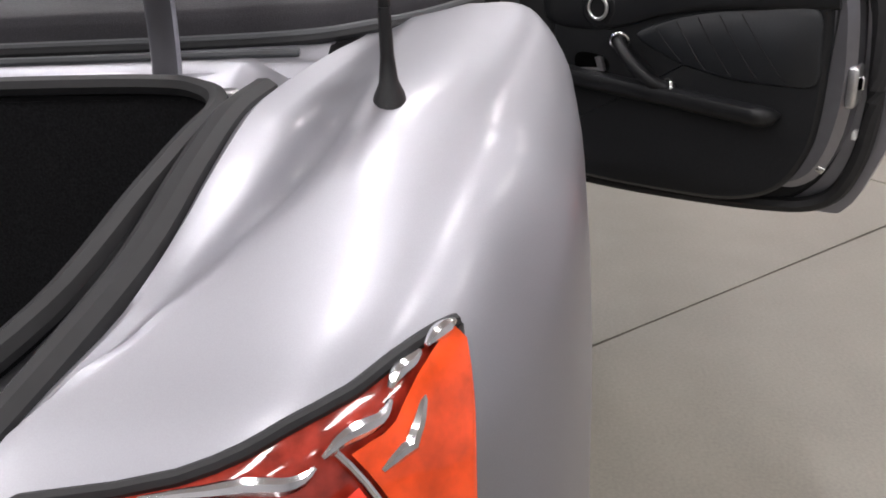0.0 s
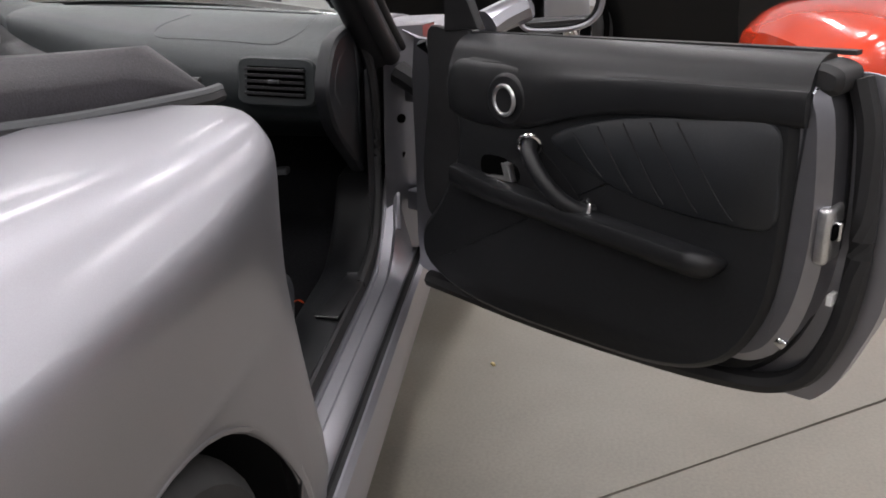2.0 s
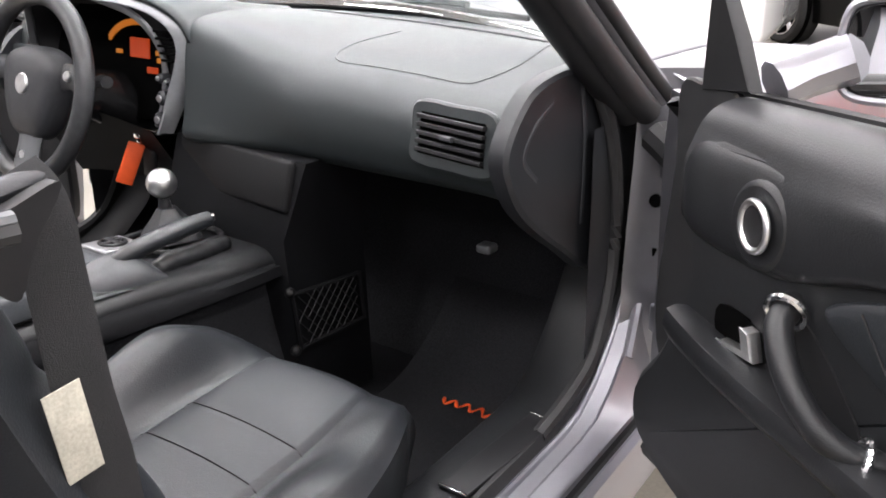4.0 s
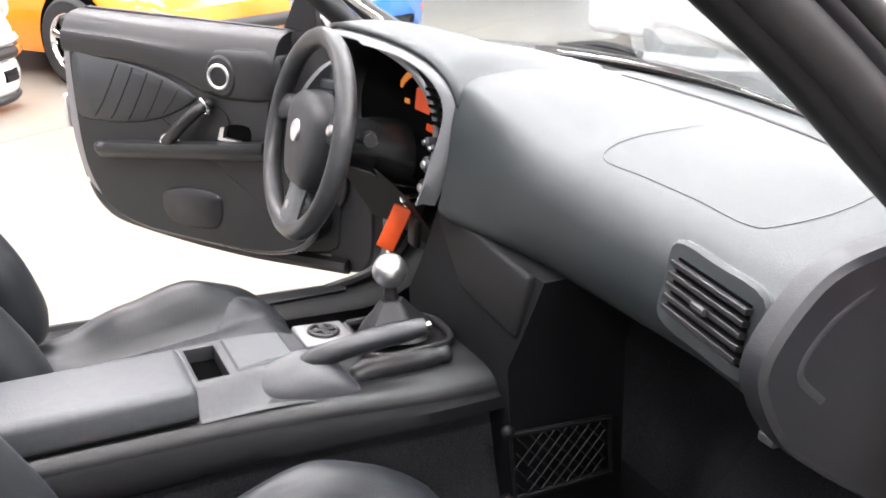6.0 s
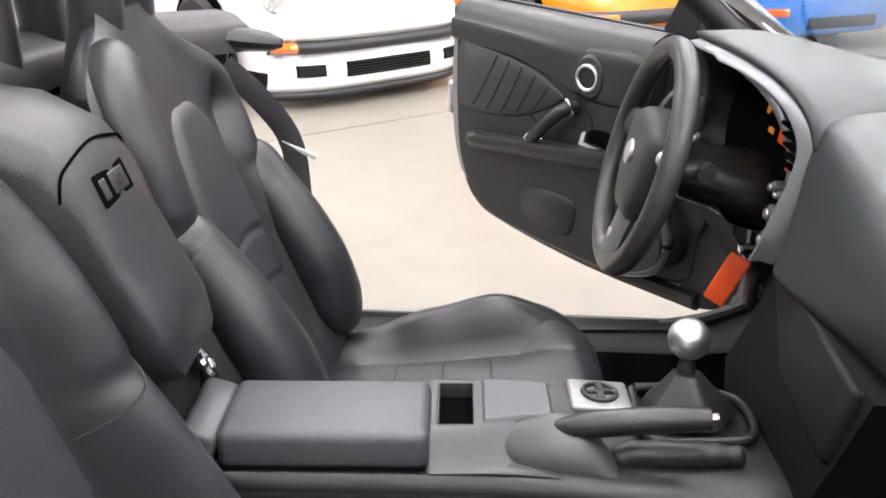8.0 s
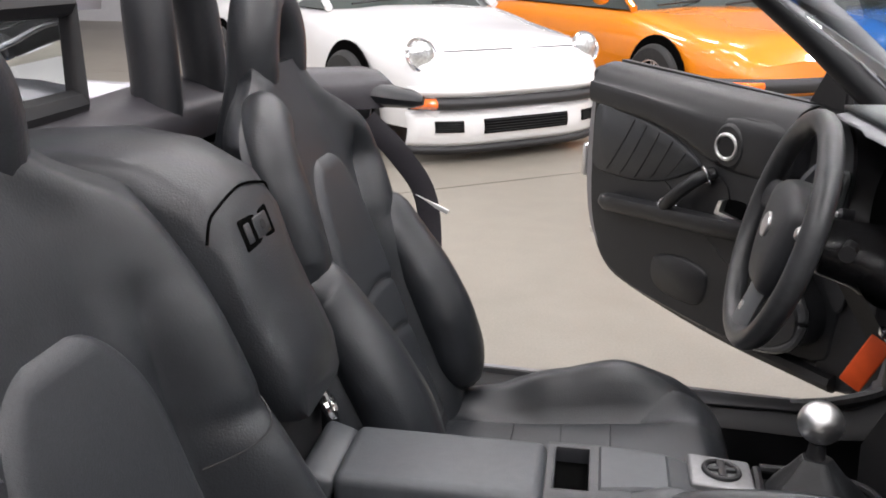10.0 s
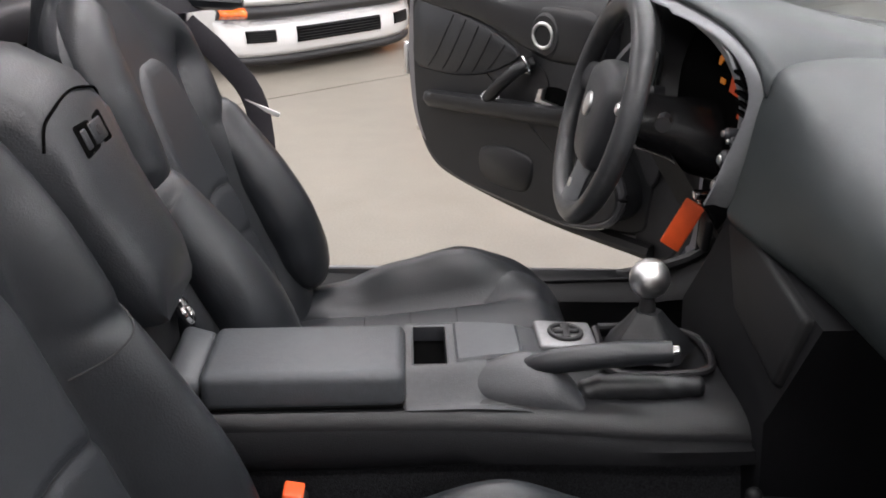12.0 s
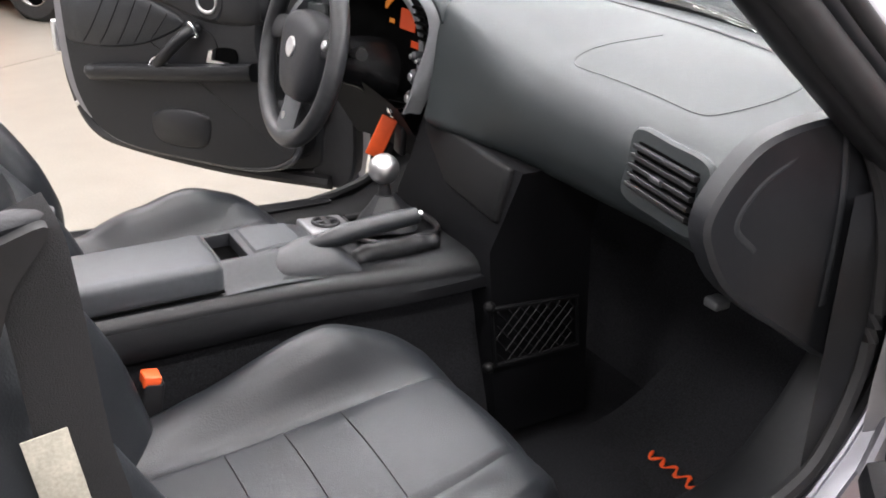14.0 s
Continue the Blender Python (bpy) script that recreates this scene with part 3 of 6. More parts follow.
# ---- sills, floor pan ----
def sill(s):
    xs = [0.41 + 0.06 * i for i in range(22)]

    def strip(name, pts, mat, label=""):
        rows = []
        for x in xs:
            taper = -0.075 * (x - 0.70)
            flare = 0.13 * max(0, (min(x, 1.43) - 1.20) / 0.2) ** 2 + 0.06 * max(0, (0.48 - x) / 0.15) ** 2
            rows.append([side(x, y + (taper if y > 0.61 else 0.0), z + flare * (1 if y < 0.80 else 0), s) for y, z in pts])
        return part(name, lofted(rows, closed=False), mat, car, label)
    strip("sill", [(0.60, 0.20), (0.60, 0.34), (0.63, 0.366)], STACK_BLK)
    # Same trim both sides; the driver's gets a deeper black for the shade there
    strip("sill_trim", [(0.625, 0.362), (0.64, 0.374), (0.70, 0.378), (0.724, 0.374), (0.729, 0.362)], DOOR_PL if s < 0 else STACK_BLK)
    strip("sill_seal", [(0.724, 0.366), (0.730, 0.382), (0.738, 0.382), (0.743, 0.360)], RUBBER)
    strip("sill_bead", [(0.741, 0.352), (0.742, 0.361), (0.747, 0.363), (0.751, 0.360), (0.752, 0.350)], SILVER)
    strip("sill_step", [(0.750, 0.352), (0.774, 0.350), (0.778, 0.357), (0.782, 0.359), (0.808, 0.355), (0.814, 0.350), (0.815, 0.338)], SILVER)
    strip("sill_groove", [(0.814, 0.343), (0.818, 0.332), (0.827, 0.332)], RUBBER)
    strip("sill_outer", [(0.826, 0.326), (0.829, 0.340), (0.834, 0.342), (0.845, 0.336), (0.852, 0.30), (0.848, 0.24), (0.82, 0.19), (0.78, 0.17)], SILVER)
    for x0, x1 in ((0.94, 1.18),):
        pl = part("scuff_plate", box(((x0 + x1) / 2, s * 0.682, 0.381), (x1 - x0, 0.048, 0.006), 0.002), PLASTIC_DK, car)
        for x in (x0, x1):
            part("plate_edge", box((x, s * 0.682, 0.385), (0.004, 0.048, 0.003), 0.001), CHROME, pl)


for s in (-1, 1):
    sill(s)
part("floor_pan", box((1.05, 0, 0.19), (1.5, 1.22, 0.03), 0.01), CARPET, car)
part("firewall", grid(lambda u, v: Vector((1.50 + 0.18 * math.sin(v * 1.6), -0.66 + 1.32 * u, 0.20 + 0.62 * v)), 8, 8), CARPET, car)
part("rear_bulkhead", box((0.14, 0, 0.56), (0.04, 1.3, 0.72), 0.02), CARPET, car)
part("foot_rest", grid(lambda u, v: Vector((1.30 + 0.28 * v, -0.60 + 0.38 * u, 0.215 + 0.17 * v * v)), 6, 6), CARPET, car)
for s in (-1, 1):
    part("kick_panel", grid(lambda u, v, s=s: side(1.30 + 0.35 * u, 0.655 + 0.03 * (1 - u), 0.22 + 0.6 * v, s), 6, 6), PLASTIC, car)
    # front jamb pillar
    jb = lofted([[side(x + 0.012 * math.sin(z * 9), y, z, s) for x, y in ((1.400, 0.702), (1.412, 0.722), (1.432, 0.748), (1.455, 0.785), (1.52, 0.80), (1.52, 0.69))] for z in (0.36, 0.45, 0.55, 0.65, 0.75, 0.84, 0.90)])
    fj = part("front_jamb", jb, SILVER_SHADE, car)
    part("jamb_hole", disc(side(1.422, 0.737, 0.688, s), (-0.75, s * 0.65, 0), 0.011, 0.004), VOID, fj)
    part("jamb_notch", box(side(1.43, 0.745, 0.60, s), (0.03, 0.012, 0.02), 0.004, rz=s * 45), VOID, fj)
    part("door_seal", tube(curve([side(1.285, 0.668, 0.93, s), side(1.345, 0.684, 0.83, s), side(1.390, 0.682, 0.69, s), side(1.388, 0.680, 0.56, s), side(1.325, 0.688, 0.44, s), side(1.24, 0.692, 0.396, s), side(1.14, 0.697, 0.374, s)], 6), 0.013, 8), RUBBER, car)
    if s > 0:
        part("jamb_gusset", slab(smooth_outline([(1.16, 0.355), (1.26, 0.350), (1.42, 0.35), (1.43, 0.50), (1.425, 0.62), (1.392, 0.56), (1.335, 0.450), (1.25, 0.394)], 3), 0.012, lambda a, b, d: Vector((a, 0.693 + d - 0.05 * (a - 1.16), b)), 0.003), RUBBER, car, "black gusset between sill and front jamb")
    # Bright silver bead added as the highlight along the jamb's curve
    part("jamb_gleam", tube(curve([side(1.425, 0.715, 0.77, s), side(1.440, 0.72, 0.69, s), side(1.442, 0.72, 0.60, s), side(1.42, 0.722, 0.52, s), side(1.36, 0.735, 0.43, s)], 6), 0.010, 8), SILVER, car)
    # hinge hardware
    part("door_hinge", box(side(1.40, 0.79, 0.50, s), (0.06, 0.05, 0.05), 0.006, rz=s * 30), SILVER_SHADE, car)
    part("door_hinge", box(side(1.40, 0.79, 0.76, s), (0.06, 0.05, 0.05), 0.006, rz=s * 30), SILVER_SHADE, car)
    part("check_boot", tube(curve([side(1.40, 0.74, 0.80, s), side(1.37, 0.80, 0.77, s), side(1.33, 0.83, 0.74, s)], 5), 0.028, 10), RUBBER, car)


# ---- front bodywork ----
HOOD_Z = [(1.45, 0.945), (1.9, 0.925), (2.4, 0.86), (2.8, 0.765), (3.05, 0.66)]


def hood_pt(u, v):
    x = 1.56 + 1.46 * u - 0.10 * abs(2 * v - 1) ** 2 * (1 - u) - 0.16 * abs(2 * v - 1) ** 2 * u
    hw = 0.66 - 0.12 * u
    y = -hw + 2 * hw * v
    z = lerp_table(HOOD_Z, x) - 0.05 * abs(2 * v - 1) ** 2.2 + 0.012 * math.cos((2 * v - 1) * 5)
    return Vector((x, y, z))


thicken(part("bonnet", grid(hood_pt, 26, 26), SILVER, car, smooth=60), 0.012)


def front_fender(s):
    def pr(x):
        zt = lerp_table(HOOD_Z, x) - 0.052
        w = lerp_table([(1.50, 0.83), (2.0, 0.86), (2.4, 0.872), (2.8, 0.83), (3.0, 0.74), (3.12, 0.62)], x)
        yi = (0.66 - 0.12 * (x - 1.5) / 1.5)
        d = abs(x - 2.40)
        zb = AXLE_Z + math.sqrt(ARCH_R ** 2 - d * d) if d < ARCH_R * 0.98 else 0.22
        p = [(yi, zt), (w - 0.10, zt + 0.004), (w - 0.045, zt - 0.025), (w - 0.012, zt - 0.08)]
        p += [(w, max(zb + 0.03, zt - 0.16)), (w + 0.003, zb)] if zb > 0.5 else [(w, 0.55), (w - 0.01, 0.40), (w - 0.05, zb)]
        return p
    xs = [1.44, 1.47, 1.52, 1.6, 1.7, 1.8, 1.9, 2.0, 2.05, 2.06, 2.075] + [2.08 + 0.03 * i for i in range(22)] + [2.735, 2.745, 2.8, 2.86, 2.92, 2.98, 3.03, 3.08, 3.12]
    thicken(part("front_fender", lofted([[side(x, y, z, s) for y, z in sample(pr(x), 22)] for x in xs], closed=False), SILVER, car, smooth=50), 0.004)
    part("wheel_well", grid(lambda u, v: side(2.40 + (ARCH_R + 0.02) * math.sin(radians(-100 + 200 * u)), 0.85 - 0.30 * v, AXLE_Z + (ARCH_R + 0.02) * math.cos(radians(-100 + 200 * u)), s), 24, 2), PLASTIC_DK, car)
    hl = part("headlamp", (grid(lambda u, v: side(2.72 + 0.33 * u, 0.60 + 0.16 * v - 0.10 * u * v, 0.775 - 0.13 * u - 0.05 * v + 0.02 * math.sin(math.pi * v), s), 10, 8)), GLASS, car, "clear swept-back headlamp")
    thicken(hl, 0.006)
    part("lamp_bowl", grid(lambda u, v: side(2.74 + 0.28 * u, 0.61 + 0.13 * v - 0.09 * u * v, 0.745 - 0.12 * u - 0.06 * v, s), 8, 6), CHROME, hl)


for s in (-1, 1):
    front_fender(s)


def nose(u, v):
    path = curve([(3.08, -0.66, 0), (3.14, -0.5, 0), (3.19, -0.25, 0), (3.20, 0, 0)], 6)
    path = path + [Vector((p.x, -p.y, 0)) for p in path[-2::-1]]
    p = path[int(round(u * (len(path) - 1)))]
    return Vector((p.x + 0.03 * math.sin(math.pi * v) - 0.10 * (1 - v) ** 2, p.y * (1 + 0.1 * math.sin(math.pi * v)), 0.66 - 0.46 * v))


part("front_bumper", grid(nose, 36, 12), SILVER, car, smooth=60)
part("intake", box((3.215, 0, 0.35), (0.03, 0.8, 0.12), 0.02), VOID, car)
part("cowl", grid(lambda u, v: Vector((1.44 + 0.15 * u - 0.14 * (2 * v - 1) ** 2, -0.66 + 1.32 * v, 0.922 + 0.010 * u - 0.030 * (2 * v - 1) ** 2)), 6, 16), PLASTIC_DK, car)
for y0, y1 in ((0.42, -0.02), (0.02, -0.42)):
    w = tube(curve([(1.575, y0, 0.945), (1.555, (y0 + y1) / 2, 0.956), (1.535, y1, 0.950)], 6), 0.006, 6)
    tube(curve([(1.585, y0, 0.942), (1.575, (y0 * 2 + y1) / 3, 0.963), (1.55, (y0 + 2 * y1) / 3, 0.965)], 6), 0.008, 6, bm=w)
    part("wiper", w, PLASTIC_DK, car)


# ---- windscreen ----
def screen(u, v):
    a = 2 * v - 1
    base = Vector((1.525 - 0.15 * a * a, 0.675 * a, 0.948 - 0.035 * a * a))
    head = Vector((0.96 - 0.05 * a * a, 0.61 * a, 1.235 - 0.015 * a * a))
    return base.lerp(head, u)


ws = part("windscreen", grid(screen, 10, 20), GLASS, car, "clear laminated windscreen")
thicken(ws, 0.005)
ws.visible_shadow = False
part("screen_seal", tube([screen(0.0, i / 20) + Vector((0.004, 0, 0.004)) for i in range(21)], 0.013, 8), PLASTIC_DK, car)
for s in (-1, 1):
    def pil(off_in, fwd, up_, r0, r1, flat, s=s):
        pts = curve([(1.40 + fwd, 0.695 + off_in, 0.84 + up_), (1.315 + fwd, 0.688 + off_in, 0.905 + up_), (1.20 + fwd, 0.678 + off_in, 1.00 + up_), (1.085 + fwd, 0.662 + off_in, 1.10 + up_), (0.97 + fwd, 0.638 + off_in, 1.19 + up_), (0.90 + fwd, 0.618 + off_in, 1.24 + up_)], 5)
        n = len(pts)
        return tube([side(*p, s) for p in pts], [r0 + (r1 - r0) * i / (n - 1) for i in range(n)], 14, flat=flat, up=(0.6, 0, 0.8))
    part("pillar_trim", pil(-0.002, -0.008, -0.006, 0.032, 0.028, 0.8), PLASTIC_DK, car)
    part("pillar_seal", pil(0.028, 0.0, -0.005, 0.022, 0.018, 1.0), RUBBER, car)
    part("pillar_skin", pil(0.022, 0.055, 0.008, 0.030, 0.024, 0.8), SILVER, car)
    part("pillar_strip", pil(0.042, 0.045, 0.012, 0.012, 0.010, 1.0), RUBBER, car)
part("header", tube([screen(1.0, i / 14) + Vector((0, 0, 0.006)) for i in range(15)], 0.032, 12, flat=0.7), PLASTIC, car)
part("header_skin", tube([screen(1.0, i / 14) + Vector((0.03, 0, 0.02)) for i in range(15)], 0.026, 12, flat=0.6), SILVER, car)


# ---- dashboard ----
DASH_EDGE = [(1.505, 0.940), (1.40, 0.948), (1.30, 0.957), (1.235, 0.955), (1.195, 0.948), (1.172, 0.932), (1.161, 0.888), (1.153, 0.83), (1.143, 0.775), (1.137, 0.742), (1.165, 0.722), (1.28, 0.70), (1.42, 0.64)]


def dash_profile(y):
    """Section of the dashboard; towards the instruments it rises into their hood."""
    a = abs(y) / 0.66
    dz = -0.075 * max(0.0, abs(y) - 0.22)
    back = -0.03 * max(0.0, (abs(y) - 0.45) / 0.2) ** 2
    q = sstep_(-0.22, 0.09, y)
    p = [(1.515 - 0.15 * a * a, 0.940 + dz * 0.2), (1.41 - 0.08 * a * a, 0.936 + dz * 0.3), (1.29, 0.924 + dz * 0.7), (1.225, 0.910 + dz), (1.192, 0.896 + dz), (1.168, 0.874 + dz * 0.9),
         (1.152 + back, 0.842 + dz * 0.7), (1.147 + back, 0.802 + dz * 0.5), (1.153 + back, 0.765), (1.168 + back, 0.738), (1.20, 0.720), (1.28, 0.70), (1.42, 0.64)]
    if y > 0.5:
        q = 0.8
    return curve([(x + (ex - x) * q, y, z + (ez - z) * q) for (x, z), (ex, ez) in zip(p, DASH_EDGE)], 5)


def dash_pt(y, u):
    c = dash_profile(y)
    f = u * (len(c) - 1)
    i = min(len(c) - 2, int(f))
    return c[i].lerp(c[i + 1], f - i)


dash = part("dashboard", grid(lambda u, v: dash_pt(-0.645 + 0.733 * u, v), 48, 60), VINYL, car, "grey-black padded vinyl dashboard", smooth=60)
part("dashboard", grid(lambda u, v: dash_pt(0.612 + 0.035 * u, v), 4, 60), VINYL, car, smooth=60)
path = curve([(1.36, -0.262, 0), (1.27, -0.238, 0), (1.222, -0.238, 0), (1.203, -0.262, 0), (1.208, -0.33, 0), (1.213, -0.42, 0), (1.214, -0.50, 0), (1.232, -0.528, 0), (1.29, -0.555, 0), (1.37, -0.57, 0)], 8)


def dash_height(x, y):
    c = dash_profile(y)[:30]
    for a, b in zip(c, c[1:]):
        if (a.x - x) * (b.x - x) <= 0 and abs(a.x - b.x) > 1e-6:
            return a.z + (b.z - a.z) * (x - a.x) / (b.x - a.x)
    return c[0].z


part("airbag_seam", tube([(p.x, p.y, dash_height(p.x, p.y) + 0.0002) for p in path], 0.0009, 6), PLASTIC, dash)
part("defrost_slot", tube([dash_pt(-0.56 + 0.10 * i, 0.045) + Vector((0, 0, 0.001)) for i in range(7)], 0.005, 6, flat=0.3), PLASTIC_DK, dash)


def vent(c, right, up_, w, h, parent):
    c, right, up_ = Vector(c), Vector(right).normalized(), Vector(up_).normalized()
    out = right.cross(up_).normalized()
    if out.x > 0:
        out = -out
    pl = lambda a, b, d: c + right * a + up_ * b + out * d
    o = smooth_outline([(-w * 0.62, -h * 0.75), (0, -h * 0.82), (w * 0.60, -h * 0.72), (w * 0.66, 0), (w * 0.58, h * 0.74), (0, h * 0.8), (-w * 0.60, h * 0.74), (-w * 0.66, 0)], 4)
    v = part("air_vent", slab(o, 0.008, lambda a, b, d: pl(a, b, d - 0.006), 0.004), VINYL, parent, "black slatted air vent")
    part("vent_recess", slab([(-w / 2, -h / 2), (w / 2, -h / 2), (w * 0.48, h / 2), (-w * 0.48, h / 2)], 0.003, lambda a, b, d: pl(a, b, d + 0.001)), VOID, v)
    for i in range(5):
        b = -h / 2 + h * (i + 0.5) / 5
        part("slat", slab([(-w * 0.5, b - h * 0.05), (w * 0.5, b - h * 0.05), (w * 0.5, b + h * 0.05), (-w * 0.5, b + h * 0.05)], 0.009, lambda a, q, d: pl(a, q, d + 0.002), 0.001), PLASTIC_DK, v)
    part("vent_tab", slab([(-0.012, -0.004), (0.012, -0.004), (0.012, 0.004), (-0.012, 0.004)], 0.013, lambda a, q, d: pl(a, q, d + 0.003), 0.002), PLASTIC, v)


vent((1.134, -0.542, 0.820), (-0.022, -0.125, 0.0), (0.010, 0.0, 0.06), 0.138, 0.062, dash)
vent((1.138, 0.615, 0.822), (0.02, -0.05, 0.0), (0.01, 0.0, 0.06), 0.055, 0.060, dash)

# end panel beside the door
end_o = smooth_outline([(1.26, 0.915), (1.17, 0.903), (1.122, 0.872), (1.088, 0.824), (1.094, 0.782), (1.14, 0.718), (1.25, 0.638), (1.36, 0.580), (1.38, 0.75), (1.33, 0.90)], 4)
for s in (-1, 1):
    ep = part("dash_end", slab(end_o, 0.030, lambda a, b, d, s=s: side(a, 0.638 + d, b, s), 0.006), END_BLK, car, "black curved dashboard end panel", smooth=30)
    part("end_rib", tube(curve([side(1.215, 0.667, 0.878, s), side(1.160, 0.668, 0.85, s), side(1.130, 0.668, 0.808, s), side(1.165, 0.668, 0.770, s)], 6), 0.004, 8, flat=0.25, up=(0, 1, 0)), CONSOLE, ep)
    part("end_rib", tube(curve([side(1.285, 0.669, 0.90, s), side(1.30, 0.670, 0.80, s), side(1.30, 0.669, 0.67, s)], 6), 0.006, 8, flat=0.22, up=(0, 1, 0)), CONSOLE, ep)
    part("end_clip", box(side(1.345, 0.667, 0.765, s), (0.02, 0.008, 0.03), 0.003), PLASTIC_DK, ep)

# binnacle round the instruments
YB = 0.37


RIM = curve([(1.135, 0.143, 0.735), (1.150, 0.112, 0.80), (1.160, 0.090, 0.86), (1.163, 0.082, 0.908), (1.153, 0.100, 0.948), (1.136, 0.155, 0.978), (1.115, 0.25, 0.995), (1.10, 0.37, 1.0),
             (1.106, 0.47, 0.993), (1.130, 0.55, 0.970), (1.155, 0.595, 0.925), (1.165, 0.612, 0.87), (1.160, 0.605, 0.80), (1.145, 0.58, 0.745)], 6)
RIM_C = Vector((1.15, YB, 0.865))


def rim_in(p, inset, back):
    """A point of the instrument opening's rim, drawn towards its middle and into the dashboard."""
    d = RIM_C - p
    d.x = 0
    return p + d.normalized() * inset + Vector((back, 0, 0))


def hood_top(u, v):
    p = RIM[int(round(18 + u * 42))]
    z1 = 0.940 if 0.12 < p.y < 0.58 else 0.935
    x = p.x + (1.46 - p.x) * v
    return Vector((x, p.y, p.z + (z1 - p.z) * sstep_(0.15, 1.0, v) + 0.004 * math.sin(math.pi * v)))


bn = part("binnacle", grid(hood_top, 42, 14), VINYL, car, "hooded instrument binnacle with a grey rim", smooth=60)
thicken(bn, 0.008, 1)
STRIP_W = [(0.008 + 0.013 * sstep_(0, 8, i)) if p.y < 0.3 else 0.014 for i, p in enumerate(RIM)]
part("binnacle_trim", lofted([[rim_in(p, -0.003, 0.020) for p in RIM], [rim_in(p, -0.001, 0.012) for p in RIM], [rim_in(p, 0.004, 0.002) for p in RIM], [rim_in(p, w - 0.006, -0.012) for p, w in zip(RIM, STRIP_W)], [rim_in(p, w - 0.002, -0.013) for p, w in zip(RIM, STRIP_W)], [rim_in(p, w, 0.0) for p, w in zip(RIM, STRIP_W)]], closed=False), RIM_GREY, bn, "satin grey rim of the instrument hood", smooth=60)
part("cluster_bowl", lofted([[rim_in(p, w - 0.002, 0.006) for p, w in zip(RIM, STRIP_W)], [rim_in(p, 0.035, 0.05) for p in RIM], [rim_in(p, 0.045, 0.14) for p in RIM]], closed=False), PLASTIC_DK, bn)
face = slab(smooth_outline([(-0.21, -0.04), (-0.19, 0.06), (-0.10, 0.125), (0.0, 0.14), (0.10, 0.125), (0.19, 0.06), (0.21, -0.04), (0.10, -0.10), (-0.10, -0.10)], 4), 0.01, lambda a, b, d: Vector((1.212 - d + 0.12 * b, YB + a, 0.84 + b)))
cl = part("instrument_face", face, VOID, bn)
clp = lambda a, b, d=0.013: Vector((1.212 - d + 0.12 * b, YB - 0.085 + a, 0.855 + b))
for i in range(26):
    an = radians(150 - 95 * i / 25)
    ca, sa = 0.110 * math.cos(an), 0.070 * math.sin(an) + 0.005
    part("tach_bar", slab([(-0.0045, -0.006), (0.0045, -0.006), (0.0045, 0.006), (-0.0045, 0.006)], 0.002, lambda a, b, d, ca=-ca, sa=sa: clp(ca + a, sa + b, 0.012 + d)), GLOW_Y, cl)
for a0, b0, w, h in ((-0.034, 0.006, 0.062, 0.038), (-0.076, 0.014, 0.022, 0.009), (-0.078, 0.000, 0.020, 0.009), (-0.060, -0.022, 0.034, 0.012), (0.055, 0.010, 0.020, 0.008)):
    part("digit_block", slab([(0, 0), (w, 0), (w, h), (0, h)], 0.002, lambda a, b, d, a0=a0, b0=b0: clp(a0 + a, b0 + b, 0.012 + d)), GLOW_Y if h in (0.008, 0.009) else GLOW, cl)
ARCH = curve([(1.160, 0.200, 0.740), (1.168, 0.178, 0.79), (1.170, 0.166, 0.84), (1.166, 0.164, 0.885), (1.152, 0.180, 0.93), (1.135, 0.215, 0.962), (1.114, 0.28, 0.984)], 6)
part("side_panel", lofted([[rim_in(p, 0.016, 0.004) for p in RIM[:31]], [q + Vector((0.006, 0.002, 0)) for q in ARCH[:31]]], closed=False), PLASTIC_DK, bn)
part("inner_arch", tube(ARCH, [0.004 + 0.004 * sstep_(0, 10, i) for i in range(len(ARCH))], 8, flat=0.6, up=(1, 0, 0)), RIM_GREY, bn, "grey arch beside the instruments")
for k in range(5):
    z = 0.872 + 0.0135 * k
    q = min(ARCH, key=lambda w: abs(w.z - z))
    part("vent_slat", box((1.158 - 0.0015 * k, 0.5 * (q.y + 0.095) + 0.002, z), (0.010, 0.044, 0.005), 0.001, ry=10), VOID, bn)
for y, z, r in ((0.150, 0.838, 0.009), (0.128, 0.833, 0.007), (0.152, 0.800, 0.014), (0.166, 0.757, 0.015), (0.560, 0.80, 0.012), (0.565, 0.765, 0.011)):
    part("control_knob", disc((1.166, y, z), (-1, 0.0, 0.1), r, 0.026, bevel=0.005), PLASTIC, bn)
    part("knob_cap", disc((1.1405, y, z + 0.0025), (-1, 0.0, 0.1), r * 0.5, 0.003, bevel=0.001), ALU, bn)
# column and wheel
part("steering_column", lofted([[Vector((x, YB + r * 1.15 * math.cos(t), z + r * math.sin(t))) for t in [2 * math.pi * i / 18 for i in range(18)]] for x, z, r in ((1.05, 0.812, 0.03), (1.065, 0.805, 0.046), (1.12, 0.79, 0.050), (1.16, 0.775, 0.062), (1.30, 0.74, 0.07))]), GLOSS_BLK, car)
for y in (0.25, 0.49):
    part("column_stalk", tube(curve([(1.10, 0.37 + (y - 0.37) * 0.5, 0.82), (1.085, y, 0.835), (1.07, 0.37 + (y - 0.37) * 1.35, 0.838)], 5), [0.010] * 5 + [0.011] * 5 + [0.012], 8), PLASTIC_DK, car)
part("lower_column_cover", grid(lambda u, v: Vector((1.12 + 0.10 * v, 0.16 + 0.42 * u, 0.74 - 0.16 * v + 0.02 * math.sin(u * math.pi))), 12, 8), FLANK_BLK, car)
